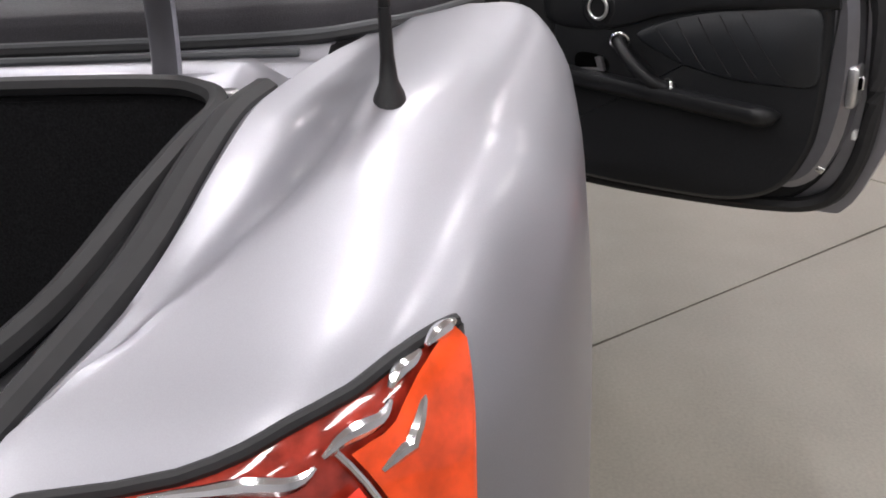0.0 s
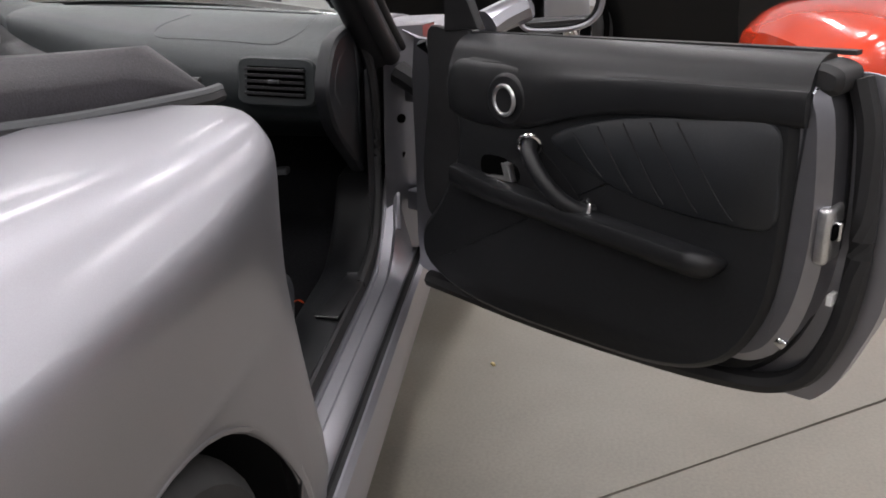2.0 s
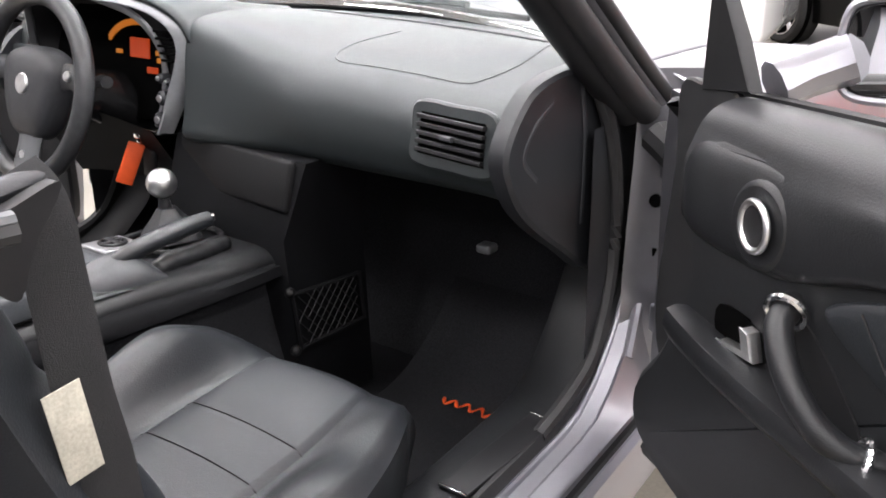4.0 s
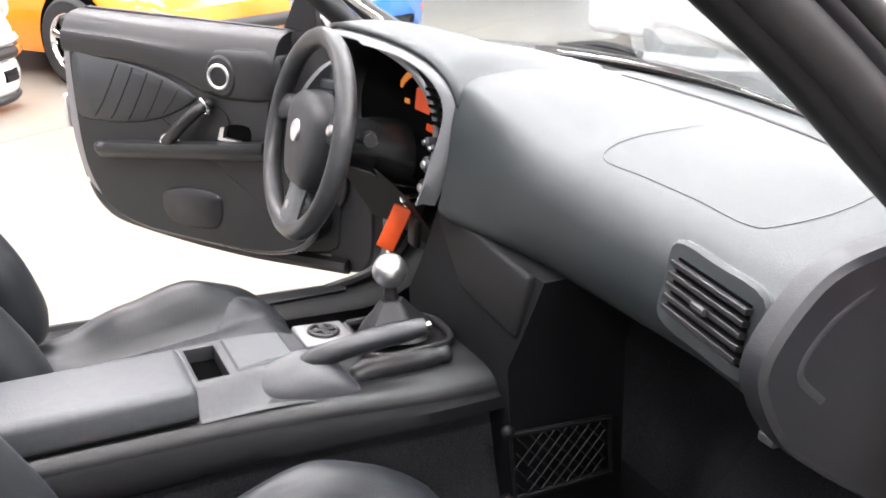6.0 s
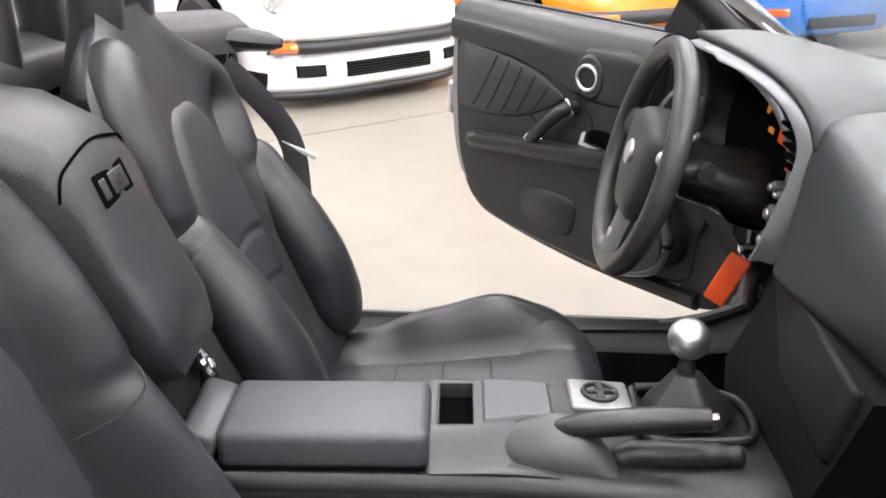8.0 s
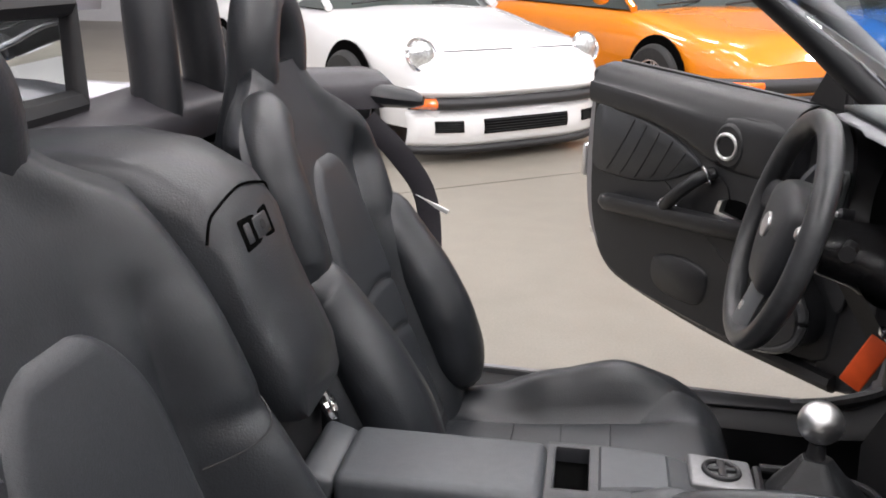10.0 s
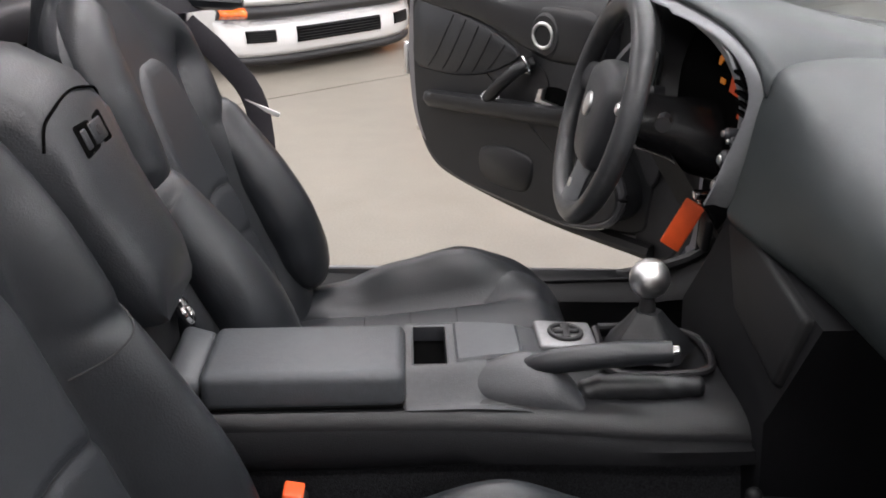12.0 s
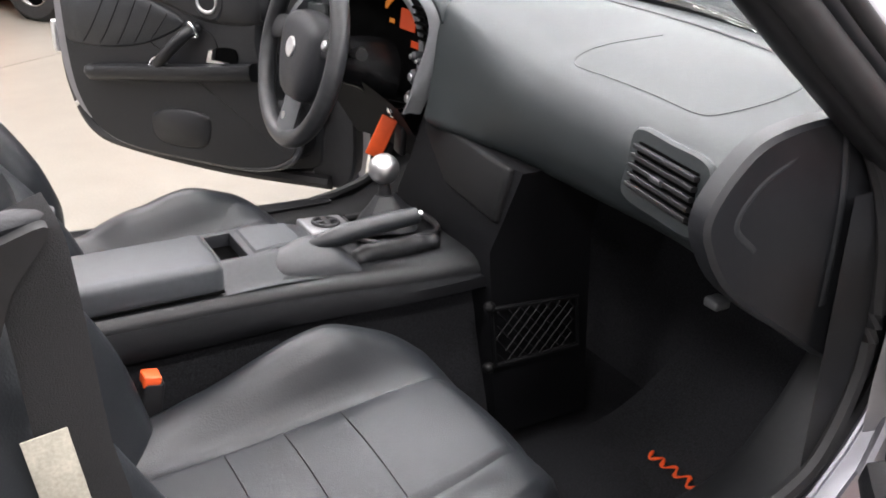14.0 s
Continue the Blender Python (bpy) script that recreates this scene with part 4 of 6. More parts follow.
SWC, TILT = Vector((1.01, 0.365, 0.823)), radians(15)
WN = Vector((-math.cos(TILT), 0, math.sin(TILT))).normalized()
WU = Vector((math.sin(TILT), 0, math.cos(TILT)))
WY = Vector((0, 1, 0))
sw = part("steering_wheel", ring(SWC, WN, 0.172, 0.0180, 56, 16), WHEEL_LEATHER, car, "black leather-wrapped three-spoke steering wheel")
wp = lambda a, b, d: SWC + WY * a + WU * b + WN * d
hub_o = smooth_outline([(-0.096, 0.018), (-0.090, 0.056), (-0.05, 0.074), (0, 0.079), (0.05, 0.074), (0.090, 0.056), (0.096, 0.018), (0.078, -0.046), (0.048, -0.090), (0, -0.098), (-0.048, -0.090), (-0.078, -0.046)], 6)
part("wheel_hub", lofted([[wp(a * k, b * k, d) for a, b in hub_o] for k, d in ((0.90, -0.040), (1.0, -0.026), (1.0, -0.010), (0.96, 0.002), (0.86, 0.011), (0.62, 0.017), (0.30, 0.020))]), PLASTIC, sw, "rounded black airbag cover", smooth=70)
for pts in ([(-0.06, 0.025), (-0.12, 0.03), (-0.168, 0.02)], [(0.06, 0.025), (0.12, 0.03), (0.168, 0.02)], [(0.0, -0.06), (0.0, -0.11), (0.0, -0.168)]):
    wide = 0.029 if pts[0][0] else 0.044
    part("spoke", tube([wp(a, b, -0.012 * (1 - i / 2)) for i, (a, b) in enumerate(pts)], [wide, wide * 0.8, wide * 0.9], 10, flat=0.35, up=WN), GREY_TRIM if pts[0][0] == 0.0 else PLASTIC, sw)
part("hub_badge", disc(wp(0, 0.004, 0.020), WN, 0.020, 0.004, bevel=0.002), ALU, sw)
part("spoke_screw", disc(wp(-0.122, 0.030, 0.000), WN, 0.010, 0.010, bevel=0.003), ALU, sw)
part("spoke_screw", disc(wp(0.0, -0.13, -0.002), WN, 0.008, 0.012), ALU, sw)
# key with its tag
key = thing("key_tag", "orange-red plastic key tag hanging from the ignition", "key tag", (1.15, 0.245, 0.72))
part("key", box((0.0, -0.01, 0.0), (0.03, 0.02, 0.012), 0.003), CHROME, key)
part("tag", rounded_box((0.034, 0.006, 0.088), 0.003, pose(-0.02, 0.012, -0.058, 0, 0, -32) @ pose(0, 0, 0, 0, 24, 0)), TAG_RED, key)
part("key_loop", ring((0, 0.002, -0.008), (1, 0, 0), 0.010, 0.0015, 16, 6), CHROME, key)
part("remote", box((0.01, -0.012, -0.06), (0.014, 0.034, 0.06), 0.006, rx=8), PLASTIC_DK, key)

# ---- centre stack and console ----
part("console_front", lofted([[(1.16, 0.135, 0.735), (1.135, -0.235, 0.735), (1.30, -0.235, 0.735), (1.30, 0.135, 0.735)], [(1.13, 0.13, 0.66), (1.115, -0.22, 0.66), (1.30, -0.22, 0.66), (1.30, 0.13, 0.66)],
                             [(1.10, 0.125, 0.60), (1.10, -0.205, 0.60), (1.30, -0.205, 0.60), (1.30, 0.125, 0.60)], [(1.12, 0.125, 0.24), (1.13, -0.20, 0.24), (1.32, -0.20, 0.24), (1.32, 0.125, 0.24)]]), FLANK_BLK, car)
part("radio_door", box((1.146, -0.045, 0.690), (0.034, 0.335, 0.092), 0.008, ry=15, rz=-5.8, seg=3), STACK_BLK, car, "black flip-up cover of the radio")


def console_section(x):
    """Right half and top of the console, then its rounded flank that overhangs the tunnel."""
    z = lerp_table([(0.40, 0.600), (0.70, 0.596), (0.85, 0.590), (1.0, 0.582), (1.2, 0.578)], x)
    d = 0.018 * sstep_(0.75, 1.12, x)
    zb = lerp_table([(0.40, 0.520), (0.60, 0.516), (0.80, 0.520), (1.0, 0.530), (1.16, 0.540)], x)
    m = 0.5 * (z - 0.030 + zb)
    return [(x, 0.075, 0.22), (x, 0.068, z - 0.06), (x, 0.055, z - 0.012), (x, 0.042, z), (x, -0.112 - d, z), (x, -0.134 - d, z - 0.003), (x, -0.148 - d, z - 0.010), (x, -0.155 - d, z - 0.020), (x, -0.156 - d, z - 0.026), (x, -0.160 - d, z - 0.030),
            (x, -0.170 - d, m + 0.008), (x, -0.172 - d, m - 0.010), (x, -0.166 - d, zb + 0.008), (x, -0.150 - d, zb), (x, -0.128 - d, zb + 0.004)]


con = part("console", lofted([console_section(0.40 + 0.04 * i)[1:9] for i in range(20)]), CONSOLE_BLK, car, "black centre console", smooth=40)
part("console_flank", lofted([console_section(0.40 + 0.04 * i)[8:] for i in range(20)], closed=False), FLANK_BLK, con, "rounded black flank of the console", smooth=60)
part("tunnel_side", lofted([[(x, -0.135, 0.56), (x, -0.150, 0.42), (x, -0.185, 0.22)] for x in (0.40, 0.7, 1.0, 1.18)], closed=False), CARPET, con)
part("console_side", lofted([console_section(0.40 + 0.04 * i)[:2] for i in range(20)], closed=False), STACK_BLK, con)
arm = part("armrest", box((0.572, -0.078, 0.616), (0.242, 0.132, 0.050), 0.013, seg=4), ARM_VINYL, con, "dark grey padded armrest lid")
part("armrest_seam", box((0.572, -0.1425, 0.5965), (0.236, 0.006, 0.003), 0.001), VOID, arm)


def bin_top(x, y):
    """Top skin between the armrest and the lever: level, then falling to the ledge."""
    z = lerp_table([(0.69, 0.620), (0.76, 0.621), (0.83, 0.617), (0.88, 0.604)], x)
    edge = lerp_table([(0.69, -0.100), (0.76, -0.090), (0.85, -0.066), (0.88, -0.055)], x)
    return z - 0.030 * sstep_(0.0, 0.045, edge - y) - 0.02 * sstep_(0.0, 0.02, y - 0.022)


HX0, HX1, HY0, HY1 = 0.703, 0.745, -0.088, 0.010
xs_ = [0.693, 0.698, HX0, 0.715, 0.73, HX1, 0.750, 0.756, 0.775, 0.80, 0.82, 0.84, 0.86, 0.88]
ys_ = [-0.145, -0.135, -0.125, -0.115, -0.105, -0.097, HY0, -0.06, -0.03, HY1, 0.016, 0.022, 0.030, 0.042]
bm = bmesh.new()
vv = [[bm.verts.new((x, y, bin_top(x, y))) for y in ys_] for x in xs_]
for i in range(len(xs_) - 1):
    for j in range(len(ys_) - 1):
        if HX0 <= xs_[i] < HX1 and HY0 <= ys_[j] < HY1:
            continue
        bm.faces.new((vv[i][j], vv[i + 1][j], vv[i + 1][j + 1], vv[i][j + 1]))
cub = part("cubby_frame", bm, CONSOLE, con, smooth=50)
for nm, c, sz in (("cubby_wall", (HX1 + 0.001, (HY0 + HY1) / 2, 0.608), (0.003, HY1 - HY0, 0.026)), ("cubby_wall", (HX0 - 0.001, (HY0 + HY1) / 2, 0.608), (0.003, HY1 - HY0, 0.026)),
                  ("cubby_wall", ((HX0 + HX1) / 2, HY0 - 0.001, 0.608), (HX1 - HX0, 0.003, 0.026)), ("cubby_wall", ((HX0 + HX1) / 2, HY1 + 0.001, 0.608), (HX1 - HX0, 0.003, 0.026))):
    part(nm, box(c, sz, 0.001), PLASTIC, cub)
# Black floor that paints in the depth the shallow cubby lacks
part("cubby_well", box(((HX0 + HX1) / 2, (HY0 + HY1) / 2, 0.5985), (HX1 - HX0, HY1 - HY0, 0.003), 0.001), VOID, cub)
part("console_lid", lofted([[(x, 0.014, bin_top(x, 0.0) + h), (x, y, bin_top(x, 0.0) + h), (x, y - 0.003, bin_top(x, 0.0) + h - 0.004), (x, 0.016, bin_top(x, 0.0) + h - 0.004)] for x, y, h in ((0.756, -0.084, 0.0005), (0.759, -0.083, 0.0035), (0.80, -0.072, 0.004), (0.838, -0.062, 0.0035), (0.842, -0.061, 0.0005))]), ARM_VINYL, con)
pl = part("control_plate", box((0.905, 0.002, 0.604), (0.078, 0.072, 0.016), 0.005, ry=4), SWITCH_PLATE, con, "brushed grey metal switch plate")
part("switch_ring", ring((0.906, 0.002, 0.6135), (0.07, 0, 1), 0.021, 0.0035, 24, 8), PLASTIC_DK, pl)
part("switch_bar", box((0.906, 0.002, 0.615), (0.010, 0.038, 0.005), 0.002), PLASTIC_DK, pl)
part("switch_bar", box((0.906, 0.002, 0.615), (0.034, 0.008, 0.005), 0.002), PLASTIC_DK, pl)
part("shifter_frame", tube(curve([(0.955, 0.045, 0.594), (0.955, -0.070, 0.594), (1.03, -0.078, 0.592), (1.085, -0.06, 0.59), (1.09, 0.02, 0.59), (1.03, 0.050, 0.592), (0.96, 0.050, 0.594)], 5), 0.006, 8), PLASTIC_DK, con)
boot = lofted([[Vector((1.015 + sh + a * (1 + 0.10 * math.cos(5 * t)) * math.cos(t), -0.012 + a * 0.85 * (1 + 0.10 * math.sin(4 * t)) * math.sin(t), z)) for t in [2 * math.pi * i / 24 for i in range(24)]]
               for a, z, sh in ((0.058, 0.595, 0.0), (0.048, 0.612, -0.002), (0.030, 0.632, -0.004), (0.017, 0.65, -0.005))])
part("shift_boot", boot, DOOR_LEATHER, con)
shf = part("shift_lever", tube([(1.010, -0.010, 0.63), (1.010, -0.008, 0.668)], [0.015, 0.009], 12), PLASTIC_DK, con)
part("shift_knob", ball((1.011, -0.005, 0.693), 0.0265), ALU, shf, "round worn aluminium shift knob")
hb = part("handbrake", tube(curve([(0.840, -0.094, 0.616), (0.88, -0.106, 0.632), (0.95, -0.117, 0.645), (1.012, -0.124, 0.651)], 5), [0.012, 0.013, 0.014, 0.0145, 0.015, 0.0155, 0.016, 0.016, 0.016, 0.016, 0.016, 0.0155, 0.015, 0.0145, 0.014, 0.013], 12), LEATHER, con, "leather-gripped handbrake lever")
part("handbrake_button", disc((1.010, -0.124, 0.651), (1, -0.03, 0.1), 0.007, 0.012, bevel=0.002), CHROME, hb)
hump = []
for i in range(15):
    x = 0.752 + 0.160 * i / 14
    yr = lerp_table([(0.752, -0.090), (0.80, -0.082), (0.842, -0.080), (0.875, -0.088), (0.912, -0.104)], x)
    zr = lerp_table([(0.752, 0.603), (0.80, 0.621), (0.842, 0.631), (0.865, 0.629), (0.895, 0.606), (0.912, 0.585)], x)
    yb = lerp_table([(0.752, -0.096), (0.775, -0.116), (0.814, -0.132), (0.86, -0.140), (0.912, -0.144)], x)
    hump.append([Vector((x, yr + 0.012, zr - 0.02)), Vector((x, yr + 0.004, zr - 0.001))] + [Vector((x, yr + (yb - yr) * math.sin(t), 0.578 + (zr - 0.578) * math.cos(t) ** 0.9)) for t in [math.pi / 2 * k / 9 for k in range(10)]])
part("handbrake_fairing", lofted(hump, closed=False), CONSOLE, con, smooth=60)
part("console_tray", tube(curve([(0.905, -0.108, 0.580), (0.93, -0.106, 0.592), (1.0, -0.106, 0.592), (1.06, -0.104, 0.590)], 8), [0.012 + 0.005 * math.sin(math.pi * i / 24) + 0.0012 * math.sin(i * 1.7) for i in range(25)], 18), DOOR_LEATHER, con, "gathered black leather handbrake gaiter", smooth=80)
part("console_nut", ball((1.098, -0.214, 0.508), 0.010), STACK_BLK, con)
# net pocket
pk = part("net_pocket", tube([(1.10, -0.218, 0.505), (1.265, -0.225, 0.495), (1.275, -0.225, 0.40), (1.11, -0.222, 0.40)], 0.005, 6, closed=True, up=(0, 1, 0)), STACK_BLK, con, "black elastic net pocket")
for i in range(13):
    x = 1.06 + 0.022 * i
    for dx in (0.09, -0.09):
        x0, x1 = (x, x + dx) if dx > 0 else (x + 0.05, x + 0.05 + dx)
        z0, z1 = 0.40, 0.50
        pts = []
        for k in range(5):
            t = k / 4
            xx = x0 + (x1 - x0) * t
            if 1.105 <= xx <= 1.27:
                pts.append((xx, -0.224, z0 + (z1 - z0) * t))
        if len(pts) > 1:
            part("net_cord", tube(pts, 0.0014, 5, up=(0, 1, 0)), STACK_BLK, pk)
part("pocket_knob", ball((1.095, -0.222, 0.40), 0.010), STACK_BLK, con)
part("under_dash_box", box((1.338, -0.465, 0.574), (0.03, 0.03, 0.016), 0.005), GREY_TRIM, car)


# ---- seats ----
BACK = [(0.42, 0.505), (0.50, 0.468), (0.60, 0.428), (0.70, 0.392), (0.80, 0.358), (0.90, 0.322), (0.97, 0.296), (1.03, 0.272), (1.06, 0.262)]
BACK_W = [(0.42, 0.236), (0.55, 0.266), (0.66, 0.268), (0.76, 0.262), (0.84, 0.263), (0.90, 0.264), (0.93, 0.259), (0.955, 0.251), (0.975, 0.234), (0.995, 0.200), (1.012, 0.160), (1.028, 0.128), (1.045, 0.108), (1.06, 0.098)]
BOLST = [(0.42, 0.045), (0.50, 0.080), (0.60, 0.092), (0.70, 0.078), (0.765, 0.064), (0.785, 0.056), (0.805, 0.060), (0.86, 0.062), (0.92, 0.052), (0.97, 0.036), (1.01, 0.018), (1.06, 0.002)]


def sstep(a, b, x):
    t = max(0.0, min(1.0, (x - a) / (b - a)))
    return t * t * (3 - 2 * t)


BOLST_IN = [(0.42, 0.045), (0.50, 0.085), (0.60, 0.098), (0.65, 0.090), (0.72, 0.066), (0.78, 0.050), (0.84, 0.049), (0.90, 0.054), (0.95, 0.051), (0.975, 0.045), (0.992, 0.033), (1.005, 0.018), (1.014, 0.0)]


def back_front(z, u, out=0):
    """Front of the seat back: flat middle, rolled bolsters split by a seam; out: the door side."""
    a = abs(u)
    inner = u * out < 0 and out > 0
    zs = z + (0.018 if u * out > 0 else -0.014) * sstep(0.80, 0.92, z)
    x, w, b = lerp_table(BACK, z), lerp_table(BACK_W, zs), lerp_table(BOLST, zs)
    e = 0.47 + (0.0 if out < 0 else 0.06 if inner else 0.10) * sstep(0.80, 0.92, z)
    k = max(0.0, min(1.0, (a - e) / (1 - e)))
    roll = math.sin(math.pi * k) ** (0.85 if out > 0 else 1.15) if 0 < k < 1 else 0.0
    soft = sstep(0.25, 0.72, a) - sstep(0.70, 1.0, a)
    m = sstep(0.87, 0.97, z) if out > 0 else sstep(0.74, 0.98, z)
    h = b * (roll * (1 - m) * (0.55 if out > 0 else 1.0) + soft * m * (1.0 if out > 0 else 0.8))
    if inner:
        h = 0.5 * lerp_table(BOLST_IN, z) * roll
    groove = ((0.009 if out > 0 else 0.006) + (0.010 * sstep(0.80, 0.9, z) if inner else 0.0)) * math.exp(-((a - e) / (0.034 if out > 0 else 0.06)) ** 2) * sstep(0.45, 0.52, z) * (1 - sstep(0.90, 1.03 if inner else 0.95, z))
    return Vector((x + h - 0.012 * k * k - groove, u * w, z))


def seat_u(t):
    """Spacing across the seat, closer at the grooves and edges."""
    v = -1 + 2 * t
    a = abs(v)
    return math.copysign(0.45 * (a / 0.36) if a < 0.36 else 0.45 + 0.55 * (0.5 - 0.5 * math.cos(math.pi * (a - 0.36) / 0.64)), v)


def seat(yc, mirror, lift=0.0):
    st = part("seat", tube([(0.55, yc - 0.18, 0.225), (0.95, yc - 0.18, 0.225)], 0.018, 8), PLASTIC_DK, car, "black leather bucket seat with integral headrest")
    part("seat_rail", tube([(0.55, yc + 0.18, 0.225), (0.95, yc + 0.18, 0.225)], 0.018, 8), PLASTIC_DK, st)
    zs = [0.42 + 0.64 * i / 110 for i in range(111)]
    rings = []
    for z in zs:
        fr = [back_front(z, seat_u(j / 72), mirror) for j in range(73)]
        w = lerp_table(BACK_W, z)
        th = lerp_table([(0.42, 0.10), (0.8, 0.10), (0.95, 0.075), (1.03, 0.06)], z)
        bk = [Vector((lerp_table(BACK, z) - th + 0.03 * abs(u) ** 3, u * 0.96 * lerp_table(BACK_W, z + (0.018 if u * mirror > 0 else -0.014) * sstep(0.80, 0.92, z)), z)) for u in (0.9, 0.5, 0.0, -0.5, -0.9)]
        rings.append([p + Vector((0, yc, 0)) for p in fr + bk])
    part("backrest", lofted(rings), LEATHER, st, smooth=70)

    def seam_z(u, z0):
        return z0 + 0.022 * math.sin(math.pi * u)

    def insert(u, v):
        """Padded middle panel with a rounded rim and creased cross seams."""
        v = math.sin(math.pi / 2 * v)
        z = 0.45 + 0.468 * v
        half = (0.436 if mirror > 0 else 0.458) * max(0.0, 1 - max(0.0, (z - 0.66) / 0.2585) ** 2.9) ** (1 / 2.9) + 0.004
        p = back_front(z, (2 * u - 1) * half, mirror)
        d = min(min(u, 1 - u) * 2 * half * lerp_table(BACK_W, z), (0.918 - z) * 1.3, (z - 0.45) * 2) / 0.026
        crease = sum(0.0045 * math.exp(-((z - seam_z(u, z0)) / 0.006) ** 2) for z0 in (0.606, 0.688))
        return p + Vector((-0.004 + 0.014 * math.sqrt(1 - (1 - min(1.0, max(0.0, d))) ** 2) - crease, yc, 0.0))
    bi = part("back_insert", grid(insert, 44, 120), LEATHER_IN, st, smooth=70)
    for z0 in (0.606, 0.688):
        part("seam", tube([insert(i / 20, math.asin((seam_z(i / 20, z0) - 0.45) / 0.468) / (math.pi / 2)) + Vector((0.0004, 0, 0)) for i in range(1, 20)], 0.0010, 6), PLASTIC_DK, bi)

    def bolster(name, sgn, pts, flat):
        """A padded roll along (z, forward, half depth), with rounded ends."""
        c = curve([(lerp_table(BACK, z) + f, 0, z) for z, f, r in pts], 6)
        n = len(c) - 1
        rr = []
        for i in range(n + 1):
            t = i / n * (len(pts) - 1)
            k = min(len(pts) - 2, int(t))
            r = pts[k][2] + (pts[k + 1][2] - pts[k][2]) * (t - k)
            rr.append(max(0.002, r * math.sqrt(max(0.0, 1 - max(0.0, 1 - min(i, n - i) / (0.16 * n)) ** 2))))
        path_ = [Vector((p.x, yc + sgn * (lerp_table(BACK_W, p.z) - flat * r_ - 0.004), p.z)) for p, r_ in zip(c, [max(0.03, q) for q in rr])]
        part(name, tube(path_, rr, 20, flat=flat, up=(0, 1, 0)), LEATHER, st, smooth=70)
    for sgn in ((-1, 1) if mirror > 0 else ()):
        bolster("lower_bolster", sgn, [(0.45, 0.030, 0.046), (0.53, 0.044, 0.052), (0.60, 0.046, 0.054), (0.67, 0.034, 0.052), (0.73, 0.018, 0.046), (0.775, 0.006, 0.040), (0.805, -0.004, 0.034)], 1.25)
    if mirror < 0:
        for e0, e1 in ((0.742, 0.802),):
            pts = []
            for i in range(19):
                k = 0.04 + 0.84 * i / 18
                pts.append(back_front(e0 + (e1 - e0) * k, 0.47 + 0.53 * k, mirror) + Vector((0.0008, yc, 0)))
            part("bolster_seam", tube(pts, 0.0013, 6), PLASTIC_DK, st)
    if mirror > 0:
        bolster("shoulder_bolster", -1, [(0.775, -0.006, 0.036), (0.83, -0.002, 0.038), (0.89, 0.002, 0.039), (0.95, 0.002, 0.038), (0.99, 0.0, 0.034), (1.015, -0.004, 0.030)], 1.25)
    hr = curve([(0.214, -0.074, 0.935), (0.233, -0.066, 1.03), (0.236, -0.056, 1.11), (0.228, 0.0, 1.155), (0.236, 0.056, 1.11), (0.233, 0.066, 1.03), (0.214, 0.074, 0.935)], 6)
    part("headrest", tube([p + Vector((0, yc, 0)) for p in hr], [0.046 - 0.003 * math.sin(math.pi * i / (len(hr) - 1)) for i in range(len(hr))], 14, flat=0.85, up=(1, 0, 0)), LEATHER, st, smooth=70)
    part("headrest_slot", box((0.225, yc, 1.05), (0.006, 0.11, 0.12), 0.002, ry=-14), PLASTIC_DK, st)

    # cushion
    def cush(x, u):
        a = abs(u)
        base = lerp_table([(0.46, 0.425), (0.60, 0.428), (0.80, 0.445), (0.92, 0.455), (0.965, 0.44), (0.985, 0.40)], x)
        b = lerp_table([(0.46, 0.010), (0.58, 0.036), (0.70, 0.072), (0.79, 0.090), (0.88, 0.055), (0.95, 0.012), (0.985, 0.0)], x)
        w = lerp_table([(0.46, 0.225), (0.60, 0.240), (0.85, 0.242), (0.95, 0.232), (0.985, 0.222)], x)
        if mirror < 0 and u < 0:
            w = lerp_table([(0.46, 0.225), (0.60, 0.236), (0.74, 0.230), (0.86, 0.200), (0.95, 0.155), (0.985, 0.135)], x)
        b *= 0.40 if mirror > 0 and u < 0 else (0.35 - 0.25 * sstep(0.66, 0.82, x)) if mirror < 0 and u < 0 else 1.0
        return Vector((x, yc + u * w, lift + base + b * (sstep(0.50, 0.74, a) - 0.9 * sstep(0.82, 1.0, a) ** 2) + 0.008 * (1 - min(1, a / 0.5) ** 2) - 0.012 * sstep(0.9, 1, a) - (0.012 * math.exp(-((a - 0.53) / 0.06) ** 2) * sstep(0.5, 0.62, x) * (1 - sstep(0.84, 0.92, x)) if mirror > 0 and u > 0 else 0.0) + (0.011 if mirror > 0 and u > 0 else 0.003) * noise.noise(Vector((x * 16 + 3 * u, u * 3, yc))) * sstep(0.45, 0.7, a) * sstep(0.5, 0.62, x)))
    rings = []
    for i in range(43):
        x = 0.46 + 0.525 * i / 42
        top = [cush(x, -1 + 2 * j / 40) for j in range(41)]
        z = 0.27 + 0.10 * sstep(0.9, 0.985, x)
        rings.append(top + [Vector((x - 0.01, yc + 0.96 * (top[q].y - yc), z)) for q in (40, 30, 20, 10, 0)])
    part("cushion", lofted(rings), LEATHER, st, smooth=48)

    def cin(u, v):
        x = 0.50 + 0.455 * v
        half = 0.47 + (0.30 * sstep(0.62, 0.96, v) if mirror > 0 else 0.05 * v)
        p = cush(x, (2 * u - 1) * half)
        edge = min(u, 1 - u, v, 1 - v) / 0.05
        return p + Vector((0, 0, -0.002 + 0.008 * sstep(0, 1, edge)))
    ci = part("cushion_insert", grid(cin, 40, 48), LEATHER_IN, st, smooth=70)
    for v0 in (0.26, 0.44, 0.62):
        part("seam", tube([cin(i / 14, v0) + Vector((0, 0, 0.0006)) for i in range(15)], 0.0012, 6), PLASTIC_DK, ci)
